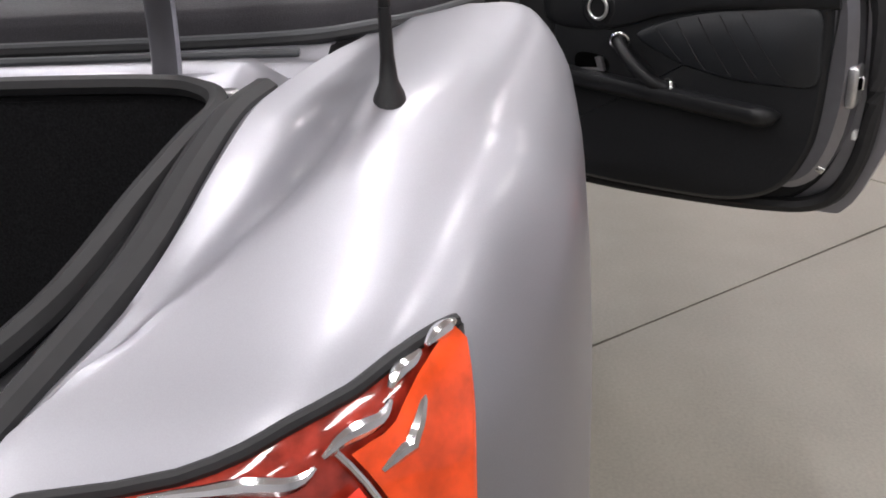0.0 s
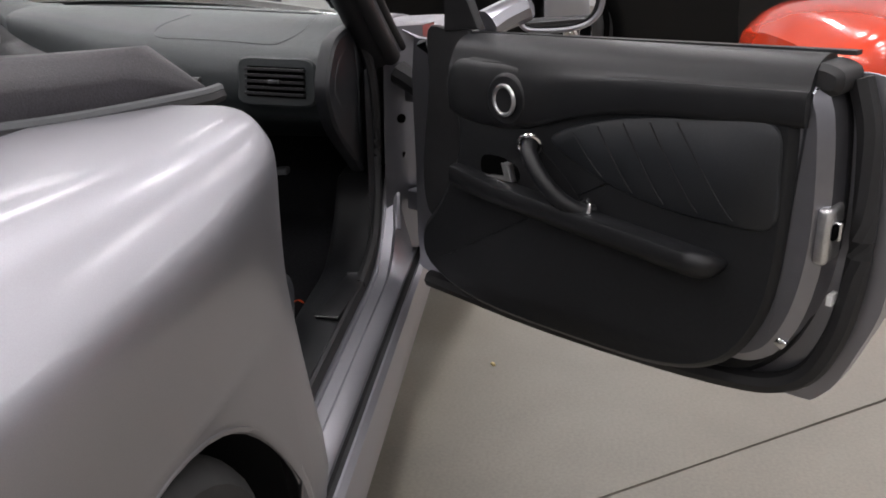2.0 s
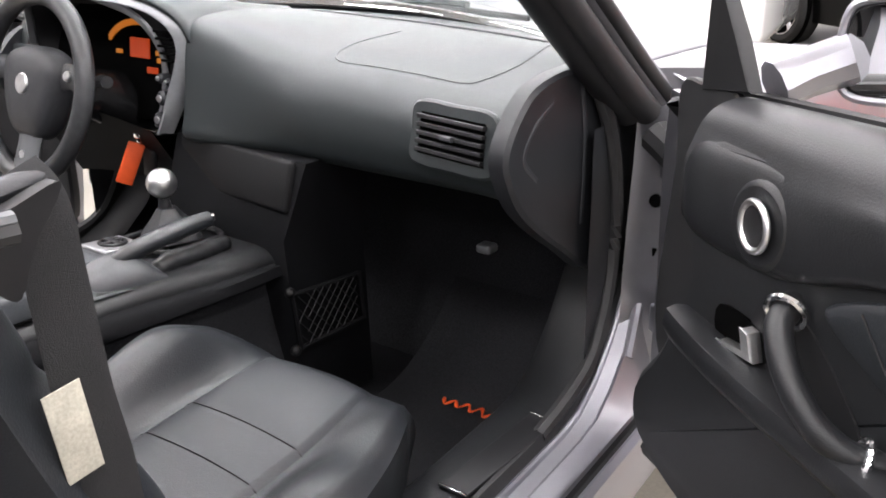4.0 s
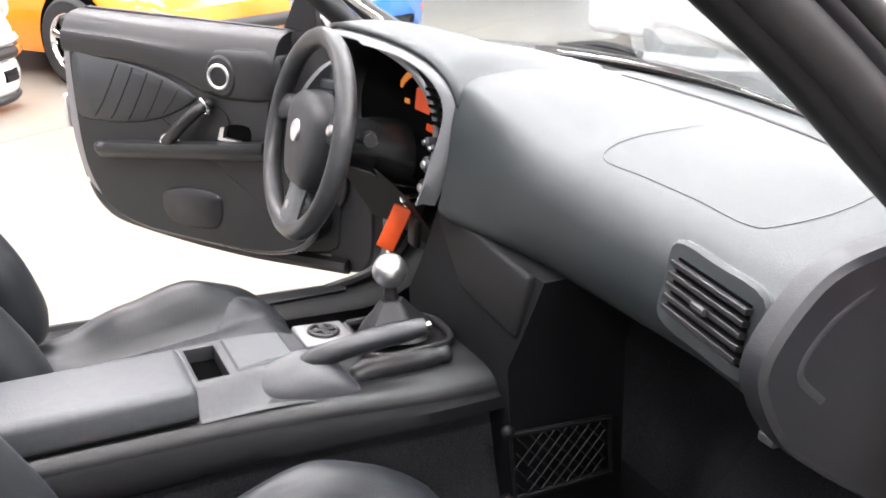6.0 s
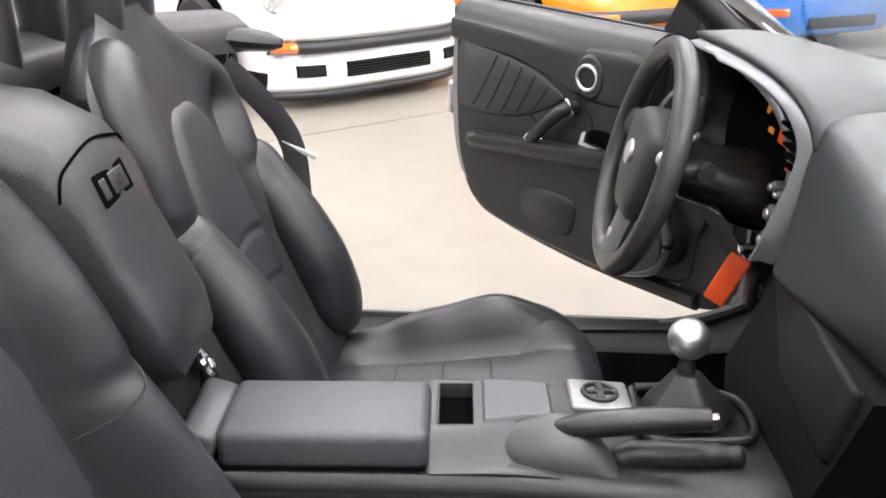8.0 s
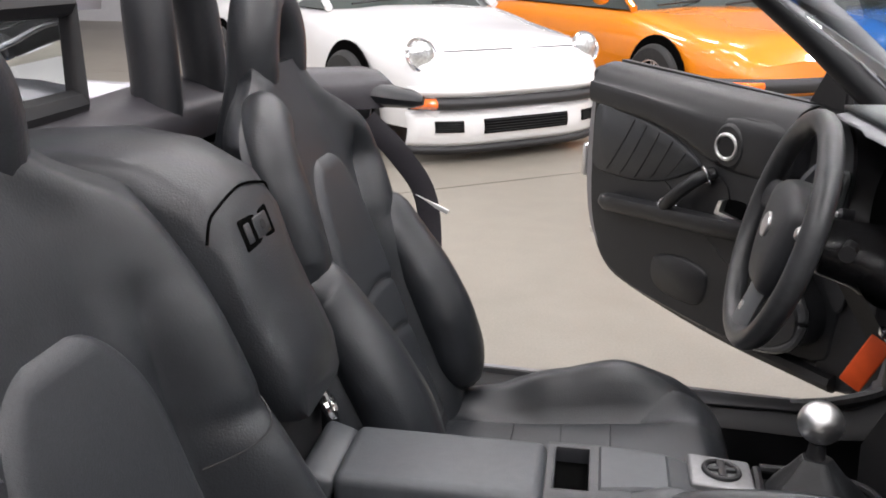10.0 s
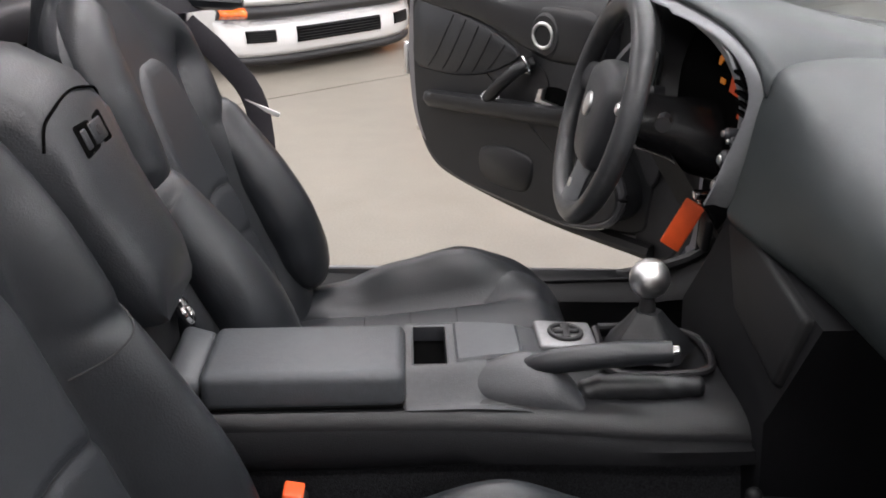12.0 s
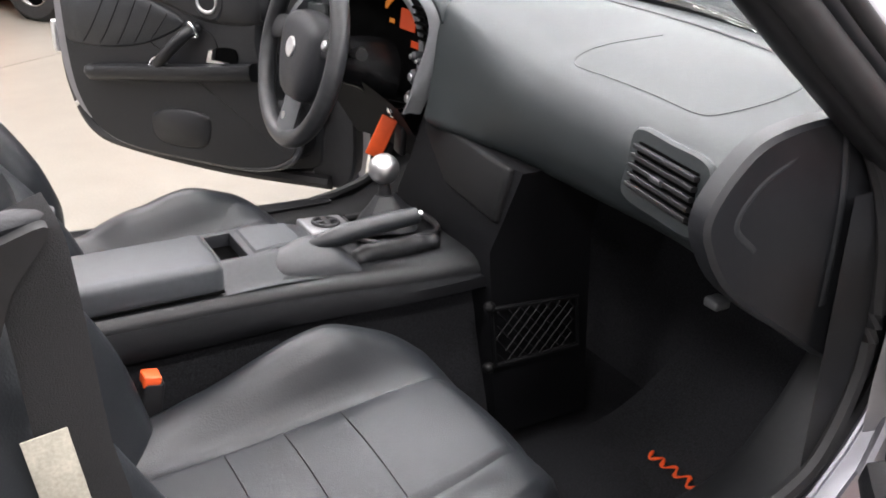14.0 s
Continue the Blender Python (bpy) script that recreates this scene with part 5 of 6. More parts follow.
    part("recliner", disc((0.47, yc + mirror * 0.225, 0.42), (0, mirror, 0), 0.05, 0.03, bevel=0.01), PLASTIC, st)
    by = -0.208 if mirror < 0 else 0.10
    bk = part("belt_buckle", box((0.556, by, 0.480), (0.030, 0.03, 0.085), 0.006, ry=12), PLASTIC_DK, st)
    part("release_button", box((0.562, by, 0.522), (0.024, 0.028, 0.018), 0.003, ry=12), TAG_RED, bk, "red belt release button")
    return st


PS, DS = -0.448, 0.303
seat(PS, -1, 0.028)
ds = seat(DS, 1)
part("side_tag", box((0.43, 0.625, 0.765), (0.07, 0.004, 0.010), 0.001, rx=20, ry=25), WHITE_TXT, ds, "small white strap tag")
part("belt_strap", tube(curve([(0.31, 0.600, 0.925), (0.37, 0.612, 0.86), (0.42, 0.625, 0.77), (0.43, 0.63, 0.60), (0.45, 0.60, 0.40)], 5), 0.022, 8, flat=0.1, up=(0, 1, 0)), CLOTH, ds)

# passenger belt hanging from its guide
part("belt_guide", lofted([[Vector((x, -0.675 + r * 0.7 * math.cos(t), z + r * 0.55 * math.sin(t))) for t in [2 * math.pi * i / 12 for i in range(12)]] for x, z, r in ((0.350, 0.932, 0.010), (0.370, 0.940, 0.015), (0.405, 0.946, 0.017), (0.428, 0.948, 0.015), (0.436, 0.948, 0.008))]), PLASTIC, car, "black plastic belt guide")
part("pillar_cap", slab(smooth_outline([(0.340, 0.925), (0.385, 0.938), (0.425, 0.950), (0.422, 0.936), (0.398, 0.905), (0.383, 0.870), (0.366, 0.880), (0.350, 0.905)], 4), 0.02, lambda a, b, d: Vector((a, -0.705 + d, b)), 0.005), PLASTIC_DK, car, "dark corner cap of the rear pillar")
bs_ = part("belt_strap", tube(curve([(0.405, -0.672, 0.955), (0.413, -0.692, 0.930), (0.417, -0.696, 0.87), (0.422, -0.700, 0.77), (0.434, -0.700, 0.68), (0.445, -0.695, 0.50), (0.455, -0.69, 0.37)], 6), 0.026, 12, flat=0.05, up=(0, 1, 0)), BELT, car, "black seat belt webbing with a sewn label")
part("belt_label", box((0.4065, -0.7025, 0.745), (0.034, 0.0015, 0.085), 0.0005, ry=-7), LABEL_CLOTH, bs_, "pale sewn belt label")


# ---- bin between the seat backs, hoops, wind deflector ----
def bin_section(x, z, w, r=0.03):
    y0, y1 = -0.125 - w * 0.72, -0.125 + w * 0.72
    zl = 0.60 + 0.135 * sstep(0.30, 0.40, x)
    return [(x, y0 + 0.01, zl), (x, y0, min(z - r, zl + 0.02)), (x, y0, z - r), (x, y0 + r * 0.3, z - r * 0.3), (x, y0 + r, z), (x, -0.125, z + 0.010), (x, y1 - r, z), (x, y1 - r * 0.3, z - r * 0.3), (x, y1, z - r), (x, y1, min(z - r, zl + 0.02)), (x, y1 - 0.01, zl)]


cb = part("rear_bin", lofted([bin_section(x, z, w) for x, z, w in ((0.440, 0.775, 0.092), (0.433, 0.795, 0.106), (0.420, 0.82, 0.113), (0.404, 0.85, 0.116), (0.385, 0.89, 0.12), (0.365, 0.945, 0.125), (0.335, 0.985, 0.13), (0.28, 1.012, 0.135), (0.20, 1.022, 0.14), (0.10, 1.015, 0.14), (0.03, 0.99, 0.14))]), LEATHER, car, "black padded storage bin between the seat backs", smooth=50)
part("lid_seam", tube([Vector(p) + Vector((0.0, 0, 0.0)) for p in curve(bin_section(0.352, 0.965, 0.127)[2:-2], 5)], 0.0016, 6, up=(1, 0, 0)), VOID, cb)
LKN = Vector((0.94, 0, 0.342))
LKC = Vector((0.3695, -0.130, 0.930))
lk = part("bin_lock", box(LKC, (0.008, 0.082, 0.036), 0.0035, ry=-20), VOID, cb, "black latch plate with a lock")
part("latch_tab", box(LKC + LKN * 0.003 + Vector((0, -0.027, 0)), (0.005, 0.014, 0.022), 0.002, ry=-20), PLASTIC, lk)
part("lock_face", box(LKC + LKN * 0.003 + Vector((0, 0.010, 0)), (0.005, 0.038, 0.024), 0.002, ry=-20), LEATHER, lk)
part("latch_key", disc(LKC + LKN * 0.0052 + Vector((0, 0.010, 0.0)), LKN, 0.006, 0.0012), PLASTIC_DK, lk)
part("bin_base", box((0.375, -0.105, 0.60), (0.07, 0.15, 0.24), 0.012), STACK_BLK, car)
part("console_rear", box((0.425, -0.078, 0.612), (0.045, 0.132, 0.058), 0.010, ry=18), ARM_VINYL, con)
part("belt_ring", ring((0.424, -0.055, 0.685), (0.8, 0.2, 0.4), 0.014, 0.006, 18, 8), CHROME, cb)
part("belt_ring", disc((0.420, -0.055, 0.683), (0.8, 0.2, 0.4), 0.020, 0.006), PLASTIC_DK, cb)
for yc in (PS, DS):
    hp = curve([(0.10, yc - 0.088, 0.92), (0.095, yc - 0.086, 1.05), (0.085, yc - 0.07, 1.17), (0.08, yc, 1.215), (0.085, yc + 0.07, 1.17), (0.095, yc + 0.086, 1.05), (0.10, yc + 0.088, 0.92)], 6)
    part("roll_hoop", tube(hp, 0.036, 12, up=(1, 0, 0)), PLASTIC, car, "black-covered roll hoop behind the seat")
dfp = part("wind_deflector", tube([(0.06, -0.26, 1.025), (0.06, 0.06, 1.025), (0.045, 0.08, 1.15), (0.045, -0.28, 1.15)], 0.020, 8, closed=True, up=(1, 0, 0)), PLASTIC_DK, car, "clear wind deflector in a black frame")
thicken(part("deflector_pane", grid(lambda u, v: Vector((0.055, -0.25 + 0.30 * u, 1.03 + 0.11 * v)), 2, 2), GLASS, dfp), 0.004).visible_shadow = False

# ---- doors, both standing open ----
DH = Vector((1.352, -0.778, 0))


def door(s):
    th = radians(58 if s < 0 else 55.5)
    DD, DN = Vector((-math.cos(th), -math.sin(th), 0)), Vector((-math.sin(th), math.cos(th), 0))

    def P(u, v, z):
        p = DH + DD * u + DN * v
        if s > 0:
            z = z + 0.012 + 0.05 * max(0, 0.60 - z) * sstep(0.2, 0.8, u)
        return Vector((p.x, p.y if s < 0 else -p.y, z))
    place = lambda v0: (lambda a, b, d: P(a, v0 + d, b))
    skin_o = smooth_outline([(0.03, 0.86), (0.03, 0.60), (0.035, 0.40), (0.08, 0.350), (0.45, 0.338), (0.90, 0.335), (0.985, 0.352), (1.035, 0.45), (1.065, 0.56), (1.055, 0.72), (1.03, 0.86), (1.00, 0.905), (0.6, 0.905), (0.1, 0.89)], 4)

    def skin_v(u, z):
        return 0.0 - 0.045 * math.sin(math.pi * max(0, min(1, (z - 0.30) / 0.66))) + 0.03 * max(0, (z - 0.80) / 0.12) ** 2
    dr = part("door", slab(skin_o, 0.035, lambda a, b, d: P(a, skin_v(a, b) * (1 - d / 0.035) + 0.02 * (d / 0.035), b)), SILVER, car, "open silver door with a black leather-trimmed inside" if s < 0 else "open silver driver door with a black leather-trimmed inside", smooth=45)
    # inner frame and rear edge
    frame_o = smooth_outline([(0.10, 0.86), (0.105, 0.62), (0.115, 0.46), (0.16, 0.375), (0.45, 0.352), (0.80, 0.355), (0.905, 0.40), (0.96, 0.50), (0.985, 0.62), (0.985, 0.76), (0.965, 0.88), (0.90, 0.905), (0.5, 0.905), (0.1, 0.89)], 4)
    shell_o = smooth_outline([(0.34, 0.87), (0.33, 0.62), (0.34, 0.44), (0.45, 0.42), (0.80, 0.41), (0.905, 0.425), (0.96, 0.50), (0.985, 0.62), (0.985, 0.76), (0.965, 0.88), (0.90, 0.905), (0.5, 0.905)], 4)
    part("door_shell", slab(shell_o, 0.095, place(0.02), 0.02), SILVER_SHADE, dr)
    part("door_shell", slab(frame_o, 0.036, place(0.018), 0.01), DOOR_PL, dr)
    part("edge_seal", tube(curve([P(0.985, 0.035, 0.90), P(1.012, 0.035, 0.80), P(1.022, 0.04, 0.62), P(1.0, 0.04, 0.47), P(0.94, 0.04, 0.375), P(0.80, 0.05, 0.345), P(0.45, 0.055, 0.338), P(0.10, 0.055, 0.355)], 6), 0.020, 8), RUBBER, dr)
    if s > 0:
        part("hinge_flange", slab(smooth_outline([(0.026, 0.86), (0.026, 0.60), (0.028, 0.42), (0.06, 0.350), (0.14, 0.345), (0.17, 0.45), (0.16, 0.86)], 4), 0.040, place(0.010), 0.006), RUBBER, dr)
    # trim panel
    trim_o = smooth_outline([(0.24, 0.80), (0.25, 0.70), (0.20, 0.58), (0.145, 0.50), (0.165, 0.425), (0.30, 0.372), (0.55, 0.360), (0.74, 0.366), (0.85, 0.41), (0.91, 0.50), (0.93, 0.60), (0.935, 0.74), (0.93, 0.85), (0.90, 0.89), (0.5, 0.89), (0.25, 0.88)], 4)
    tr = part("door_trim", slab(trim_o, 0.080, place(0.050), 0.012), DOOR_PL, dr, smooth=45)
    # padded upper cap
    cap = []
    for i in range(25):
        u = 0.235 + 0.71 * i / 24
        t = i / 24
        zt = 0.918 + 0.018 * t
        zl = lerp_table([(0.20, 0.775), (0.42, 0.765), (0.55, 0.800), (0.68, 0.822), (0.80, 0.826), (0.95, 0.832)], u)
        vv = 0.128 + 0.012 * math.sin(math.pi * t)
        cap.append([*curve([P(u, 0.02, zt - 0.02), P(u, 0.035, zt - 0.004), P(u, 0.062, zt), P(u, 0.092, zt - 0.007), P(u, 0.112 + 0.5 * (vv - 0.128), zt - 0.022), P(u, 0.126 + 0.85 * (vv - 0.128), zt - 0.048), P(u, vv + 0.006, 0.5 * (zt + zl)), P(u, vv + 0.006, zl + 0.012), P(u, vv - 0.002, zl)], 3), P(u, 0.06, zl)])
    part("door_cap", lofted(cap), DOOR_LEATHER, dr, smooth=60)
    part("window_slot", slab([(0.14, 0.905), (0.97, 0.93), (0.97, 0.937), (0.14, 0.912)], 0.02, place(0.0)), RUBBER, dr)
    # leather insert with slanting flutes
    ins_pts = [(0.485, 0.752), (0.56, 0.790), (0.66, 0.815), (0.78, 0.828), (0.90, 0.832), (0.918, 0.75), (0.912, 0.668), (0.83, 0.658), (0.72, 0.664), (0.62, 0.684), (0.54, 0.715)]
    io = smooth_outline(ins_pts, 6)
    part("door_insert", slab(io, 0.007, place(0.128), 0.004), LEATHER_IN, dr, "fluted black leather insert", smooth=60)
    for i in range(5):
        u0, u1 = 0.60 + 0.062 * i, 0.535 + 0.062 * i * 0.82
        z0, z1 = lerp_table([(0.54, 0.715), (0.62, 0.684), (0.72, 0.664), (0.90, 0.660)], u0) + 0.008, lerp_table([(0.485, 0.752), (0.56, 0.790), (0.66, 0.815), (0.78, 0.828), (0.90, 0.832)], u1) - 0.010
        part("flute", tube([P(u0 + (u1 - u0) * k / 8, 0.1352, z0 + (z1 - z0) * (k / 8) ** 1.15) for k in range(9)], 0.0017, 6), PLASTIC_DK, dr)
    # armrest shelf
    arms = []
    for i in range(41):
        t = i / 40
        u = 0.26 + 0.585 * t
        zc = 0.655 - 0.062 * t
        h = 0.036 * math.sqrt(max(0.03, 1 - max(0.0, (t - 0.93) / 0.07) ** 2))
        w = (0.042 * min(1.0, math.sin(math.pi * min(0.5, 0.12 + 1.2 * t)) ** 0.5) + 0.006) * math.sqrt(max(0.03, 1 - max(0.0, (t - 0.90) / 0.10) ** 2))
        arms.append([P(u, 0.115, zc - h), P(u, 0.13 + w * 0.8, zc - h * 0.8), P(u, 0.13 + w * 1.15, zc - h * 0.2), P(u, 0.13 + w, zc + h * 0.35), P(u, 0.13 + w * 0.55, zc + h * 0.45), P(u, 0.125, zc + h * 0.3)])
    part("armrest", lofted(arms), DOOR_LEATHER, dr, smooth=60)
    # pull handle with bright end rings
    hpts = curve([P(0.440, 0.128, 0.742), P(0.455, 0.160, 0.728), P(0.490, 0.176, 0.695), P(0.530, 0.176, 0.660), P(0.562, 0.160, 0.638), P(0.582, 0.132, 0.628)], 6)
    hd = part("pull_handle", tube(hpts, 0.0155, 12, up=(0, 0, 1)), DOOR_LEATHER, dr)
    for a, b in ((hpts[3], hpts[5]), (hpts[-4], hpts[-6])):
        part("handle_ring", ring(a, (b - a), 0.0205, 0.0048, 22, 8), CHROME, hd)
    part("handle_pocket", slab(smooth_outline([(0.39, 0.72), (0.45, 0.735), (0.545, 0.655), (0.54, 0.62), (0.44, 0.63), (0.385, 0.66)], 4), 0.004, place(0.129)), PLASTIC_DK, dr)
    # release lever in its cup
    part("lever_cup", slab(smooth_outline([(0.325, 0.695), (0.40, 0.690), (0.41, 0.655), (0.33, 0.650)], 4), 0.004, place(0.1295)), VOID, dr)
    part("release_lever", slab([(0.385, 0.692), (0.398, 0.690), (0.408, 0.657), (0.345, 0.655), (0.345, 0.660), (0.392, 0.664)], 0.020, place(0.130), 0.003), ALU, dr)
    # tweeter pod
    pod = part("speaker_pod", lofted([[P(0.388 + r * 1.1 * math.cos(t) + sh, v, 0.813 + r * 1.15 * math.sin(t)) for t in [2 * math.pi * i / 24 for i in range(24)]] for r, v, sh in ((0.047, 0.130, 0.0), (0.043, 0.142, 0.0), (0.038, 0.146, 0))]), DOOR_LEATHER, dr)
    nrm = (P(-0.17, 1, 0) - P(0, 0, 0)).normalized()
    po = smooth_outline([(0.246, 0.775), (0.248, 0.862), (0.34, 0.874), (0.43, 0.866), (0.480, 0.820), (0.440, 0.768), (0.35, 0.758)], 6)
    part("pod_base", lofted([[P(0.36 + (a - 0.36) * k, v, 0.815 + (b - 0.815) * k) for a, b in po] for k, v in ((1.12, 0.120), (1.0, 0.1345), (0.88, 0.1385), (0.70, 0.1415), (0.50, 0.143), (0.25, 0.1435))]), DOOR_LEATHER, dr, smooth=75)
    part("speaker_ring", ring(P(0.388, 0.150, 0.813), nrm, 0.0270, 0.0042, 30, 10), ALU, pod)
    part("speaker_grille", disc(P(0.388, 0.144, 0.813), nrm, 0.0255, 0.006), PLASTIC_DK, pod)
    # front gaiter and mirror sail
    part("front_seal", slab(smooth_outline([(0.112, 0.915), (0.17, 0.922), (0.235, 0.915), (0.258, 0.83), (0.264, 0.74), (0.235, 0.665), (0.17, 0.58), (0.115, 0.51), (0.09, 0.60), (0.112, 0.80)], 4), 0.010, place(0.052), 0.003), RUBBER, dr)
    part("mirror_sail", slab([(0.16, 0.915), (0.255, 0.925), (0.225, 0.985), (0.165, 1.075)], 0.02, place(0.045), 0.004), PLASTIC_DK, dr)
    # rear edge hardware
    ed = P(1, 0, 0) - P(0, 0, 0)
    def edge_box(u, v, z, su, sv, sz, mat, nm, r=0.004, roll=0):
        m = Matrix((( *(P(1, 0, 0) - P(0, 0, 0)), 0), (*(P(0, 1, 0) - P(0, 0, 0)), 0), (0, 0, 1, 0), (0, 0, 0, 1)))
        m = m.transposed()
        m.translation = P(u, v, z)
        return part(nm, rounded_box((su, sv, sz), r, m @ pose(0, 0, 0, 0, roll, 0)), mat, dr)
    edge_box(0.985, 0.085, 0.665, 0.022, 0.062, 0.092, ALU, "latch_plate", 0.008)
    edge_box(0.990, 0.088, 0.672, 0.024, 0.036, 0.026, VOID, "latch_slot", 0.004)
    edge_box(0.996, 0.088, 0.672, 0.020, 0.010, 0.030, CHROME, "latch_claw", 0.003)
    edge_box(0.992, 0.050, 0.545, 0.010, 0.030, 0.018, WHITE_TXT, "edge_label", 0.001)
    edge_box(0.935, 0.10, 0.470, 0.025, 0.018, 0.016, CHROME, "edge_clip", 0.003, 30)
    edge_box(0.975, 0.080, 0.745, 0.016, 0.030, 0.030, RUBBER, "edge_stop", 0.008)
    part("edge_screw", ball(P(0.955, 0.035, 0.375), 0.012), ALU, dr)
    part("corner_cap", slab(smooth_outline([(0.925, 0.885), (0.975, 0.88), (0.98, 0.915), (0.935, 0.925)], 4), 0.085, place(0.02), 0.01), RUBBER, dr)
    if s > 0:
        sp = part("window_switches", slab(smooth_outline([(0.35, 0.655), (0.44, 0.645), (0.44, 0.622), (0.35, 0.628)], 3), 0.010, place(0.152)), PLASTIC_DK, dr)
        part("switch", slab([(0.372, 0.645), (0.395, 0.642), (0.395, 0.632), (0.372, 0.634)], 0.006, place(0.162), 0.002), PLASTIC, sp)
        part("lock_light", slab([(0.400, 0.640), (0.412, 0.638), (0.412, 0.632), (0.400, 0.633)], 0.005, place(0.162)), TAG_RED, sp)
    if s > 0:
        part("map_pocket", slab(smooth_outline([(0.43, 0.505), (0.50, 0.518), (0.58, 0.508), (0.630, 0.480), (0.628, 0.425), (0.58, 0.402), (0.47, 0.410), (0.432, 0.440)], 5), 0.007, place(0.128), 0.006), DOOR_LEATHER, dr, smooth=60)
        part("trim_edge", tube(curve([P(0.205, 0.112, 0.575), P(0.163, 0.112, 0.520), P(0.150, 0.113, 0.480), P(0.172, 0.116, 0.428), P(0.23, 0.118, 0.396), P(0.32, 0.120, 0.377), P(0.44, 0.121, 0.370)], 6), [0.013 - 0.008 * max(0.0, i / 36 - 0.5) * 2 for i in range(37)], 10), EDGE_SHEEN, dr, "rounded glossy edge of the door trim, sheen put into its colour")
    # mirror
    mc = P(0.305, -0.10, 0.972)
    mdir = (P(1, 0, 0) - P(0, 0, 0))
    mout = (P(0, -1, 0) - P(0, 0, 0))
    face_n = Vector((-0.995, -0.07 * s, 0.045)).normalized()
    fr = face_n.cross(Vector((0, 0, 1))).normalized()
    if fr.dot(mout) < 0:
        fr = -fr
    mo = smooth_outline([(-0.058, -0.050), (-0.062, 0.036), (-0.03, 0.060), (0.06, 0.064), (0.105, 0.040), (0.108, -0.015), (0.075, -0.050), (0.0, -0.062)], 5)
    mp = lambda k, d: [mc + fr * (a * k) + Vector((0, 0, b * k)) - face_n * d for a, b in mo]
    mr = part("door_mirror", lofted([mp(0.97, 0.0), mp(1.0, 0.006), mp(1.0, 0.03), mp(0.88, 0.065), mp(0.6, 0.09), mp(0.25, 0.10)]), SILVER, dr, "silver door mirror")
    part("mirror_frame", tube(mp(0.98, -0.001), 0.006, 8, closed=True, up=face_n), SILVER, mr)
    part("mirror_bezel", lofted([mp(0.95, -0.001), mp(0.95, -0.003)]), PLASTIC_DK, mr)
    part("mirror_glass", lofted([mp(0.86, -0.003), mp(0.86, -0.005)]), MIRROR, mr)
    part("mirror_stalk", tube([P(0.22, 0.0, 0.925), P(0.23, -0.04, 0.94), P(0.26, -0.08, 0.96)], [0.036, 0.034, 0.036], 10, flat=0.9), SILVER_SHADE, mr)


for s in (-1, 1):
    door(s)


# ---- wheels ----
def road_wheel(c, s, parent, R=0.312, rim=0.215, spokes=5, rim_mat=None, width=0.21, name="wheel", dish=False):
    c = Vector(c)
    ax = Vector((0, s, 0))
    prof = [(rim, 0.5), (rim + 0.02, 0.52), (R - 0.03, 0.54), (R - 0.008, 0.46), (R, 0.38), (R, -0.38), (R - 0.03, -0.5), (rim, -0.5)]
    pos = lambda r, w, a: Vector((c.x + r * math.cos(a), c.y + s * w * width, c.z + r * math.sin(a)))
    ty = part(name, lofted([[pos(r, w, 2 * math.pi * i / 40) for i in range(40)] for r, w in prof], caps=False), TYRE, parent, "black tyre on a bright alloy rim")
    mt = rim_mat or ALU
    part("rim", lofted([[pos(r, w, 2 * math.pi * i / 40) for i in range(40)] for r, w in ((rim + 0.004, 0.53), (rim - 0.004, 0.53), (rim - 0.02, 0.40), (rim - 0.03, -0.3))], caps=False), mt, ty)
    part("brake_disc", disc(pos(0, 0.05, 0), ax, rim * 0.75, 0.012), GREY_TRIM, ty)
    part("hub", disc(pos(0, 0.30, 0), ax, rim * 0.24, 0.035, bevel=0.01), mt, ty)
    for k in range(spokes):
        a = 2 * math.pi * k / spokes + 0.3
        part("spoke", tube([pos(rim * 0.18, 0.40, a), pos(rim * 0.6, 0.40, a), pos(rim - 0.008, 0.44, a)], [rim * 0.15, rim * 0.11, rim * 0.15], 8, flat=0.4, up=ax), mt, ty)
        if dish:
            a += math.pi / spokes
            part("rim_slot", disc(pos(rim * 0.55, 0.30, a), ax, rim * 0.13, 0.02), VOID, ty)
    if dish:
        part("rim_face", lofted([[pos(r, w, 2 * math.pi * i / 40) for i in range(40)] for r, w in ((rim - 0.012, 0.50), (rim * 0.86, 0.24), (rim * 0.72, 0.28), (rim * 0.30, 0.34), (rim * 0.2, 0.30))], caps=False), mt, ty)
        part("tyre_letters", lofted([[pos(r, 0.545, 0.5 + 0.9 * i / 16) for i in range(17)] for r in (rim + 0.03, rim + 0.055)], closed=False, caps=False), WHITE_TXT, ty)
    return ty


for x in (0.0, 2.40):
    for s in (-1, 1):
        road_wheel((x, s * (0.70 if x == 0 else 0.745), AXLE_Z), s, car, R=0.300)

mat_ = thing("floor_mat", "black carpet floor mat with red stitched lettering", "floor mat", (1.28, -0.42, 0.212))
part("mat", grid(lambda u, v: Vector((-0.26 + 0.5 * u, -0.19 + 0.38 * v, 0.004 + 0.012 * sstep(0.6, 1.0, u) * 3 + 0.004 * noise.noise(Vector((u * 4, v * 4, 0))))), 16, 14), CARPET, mat_)
script = curve([(0.075, 0.065, 0.020), (0.055, 0.050, 0.020), (0.078, 0.040, 0.020), (0.058, 0.022, 0.020), (0.080, 0.010, 0.020), (0.060, -0.008, 0.020), (0.082, -0.020, 0.020), (0.058, -0.038, 0.020), (0.080, -0.052, 0.020), (0.060, -0.075, 0.020)], 6)
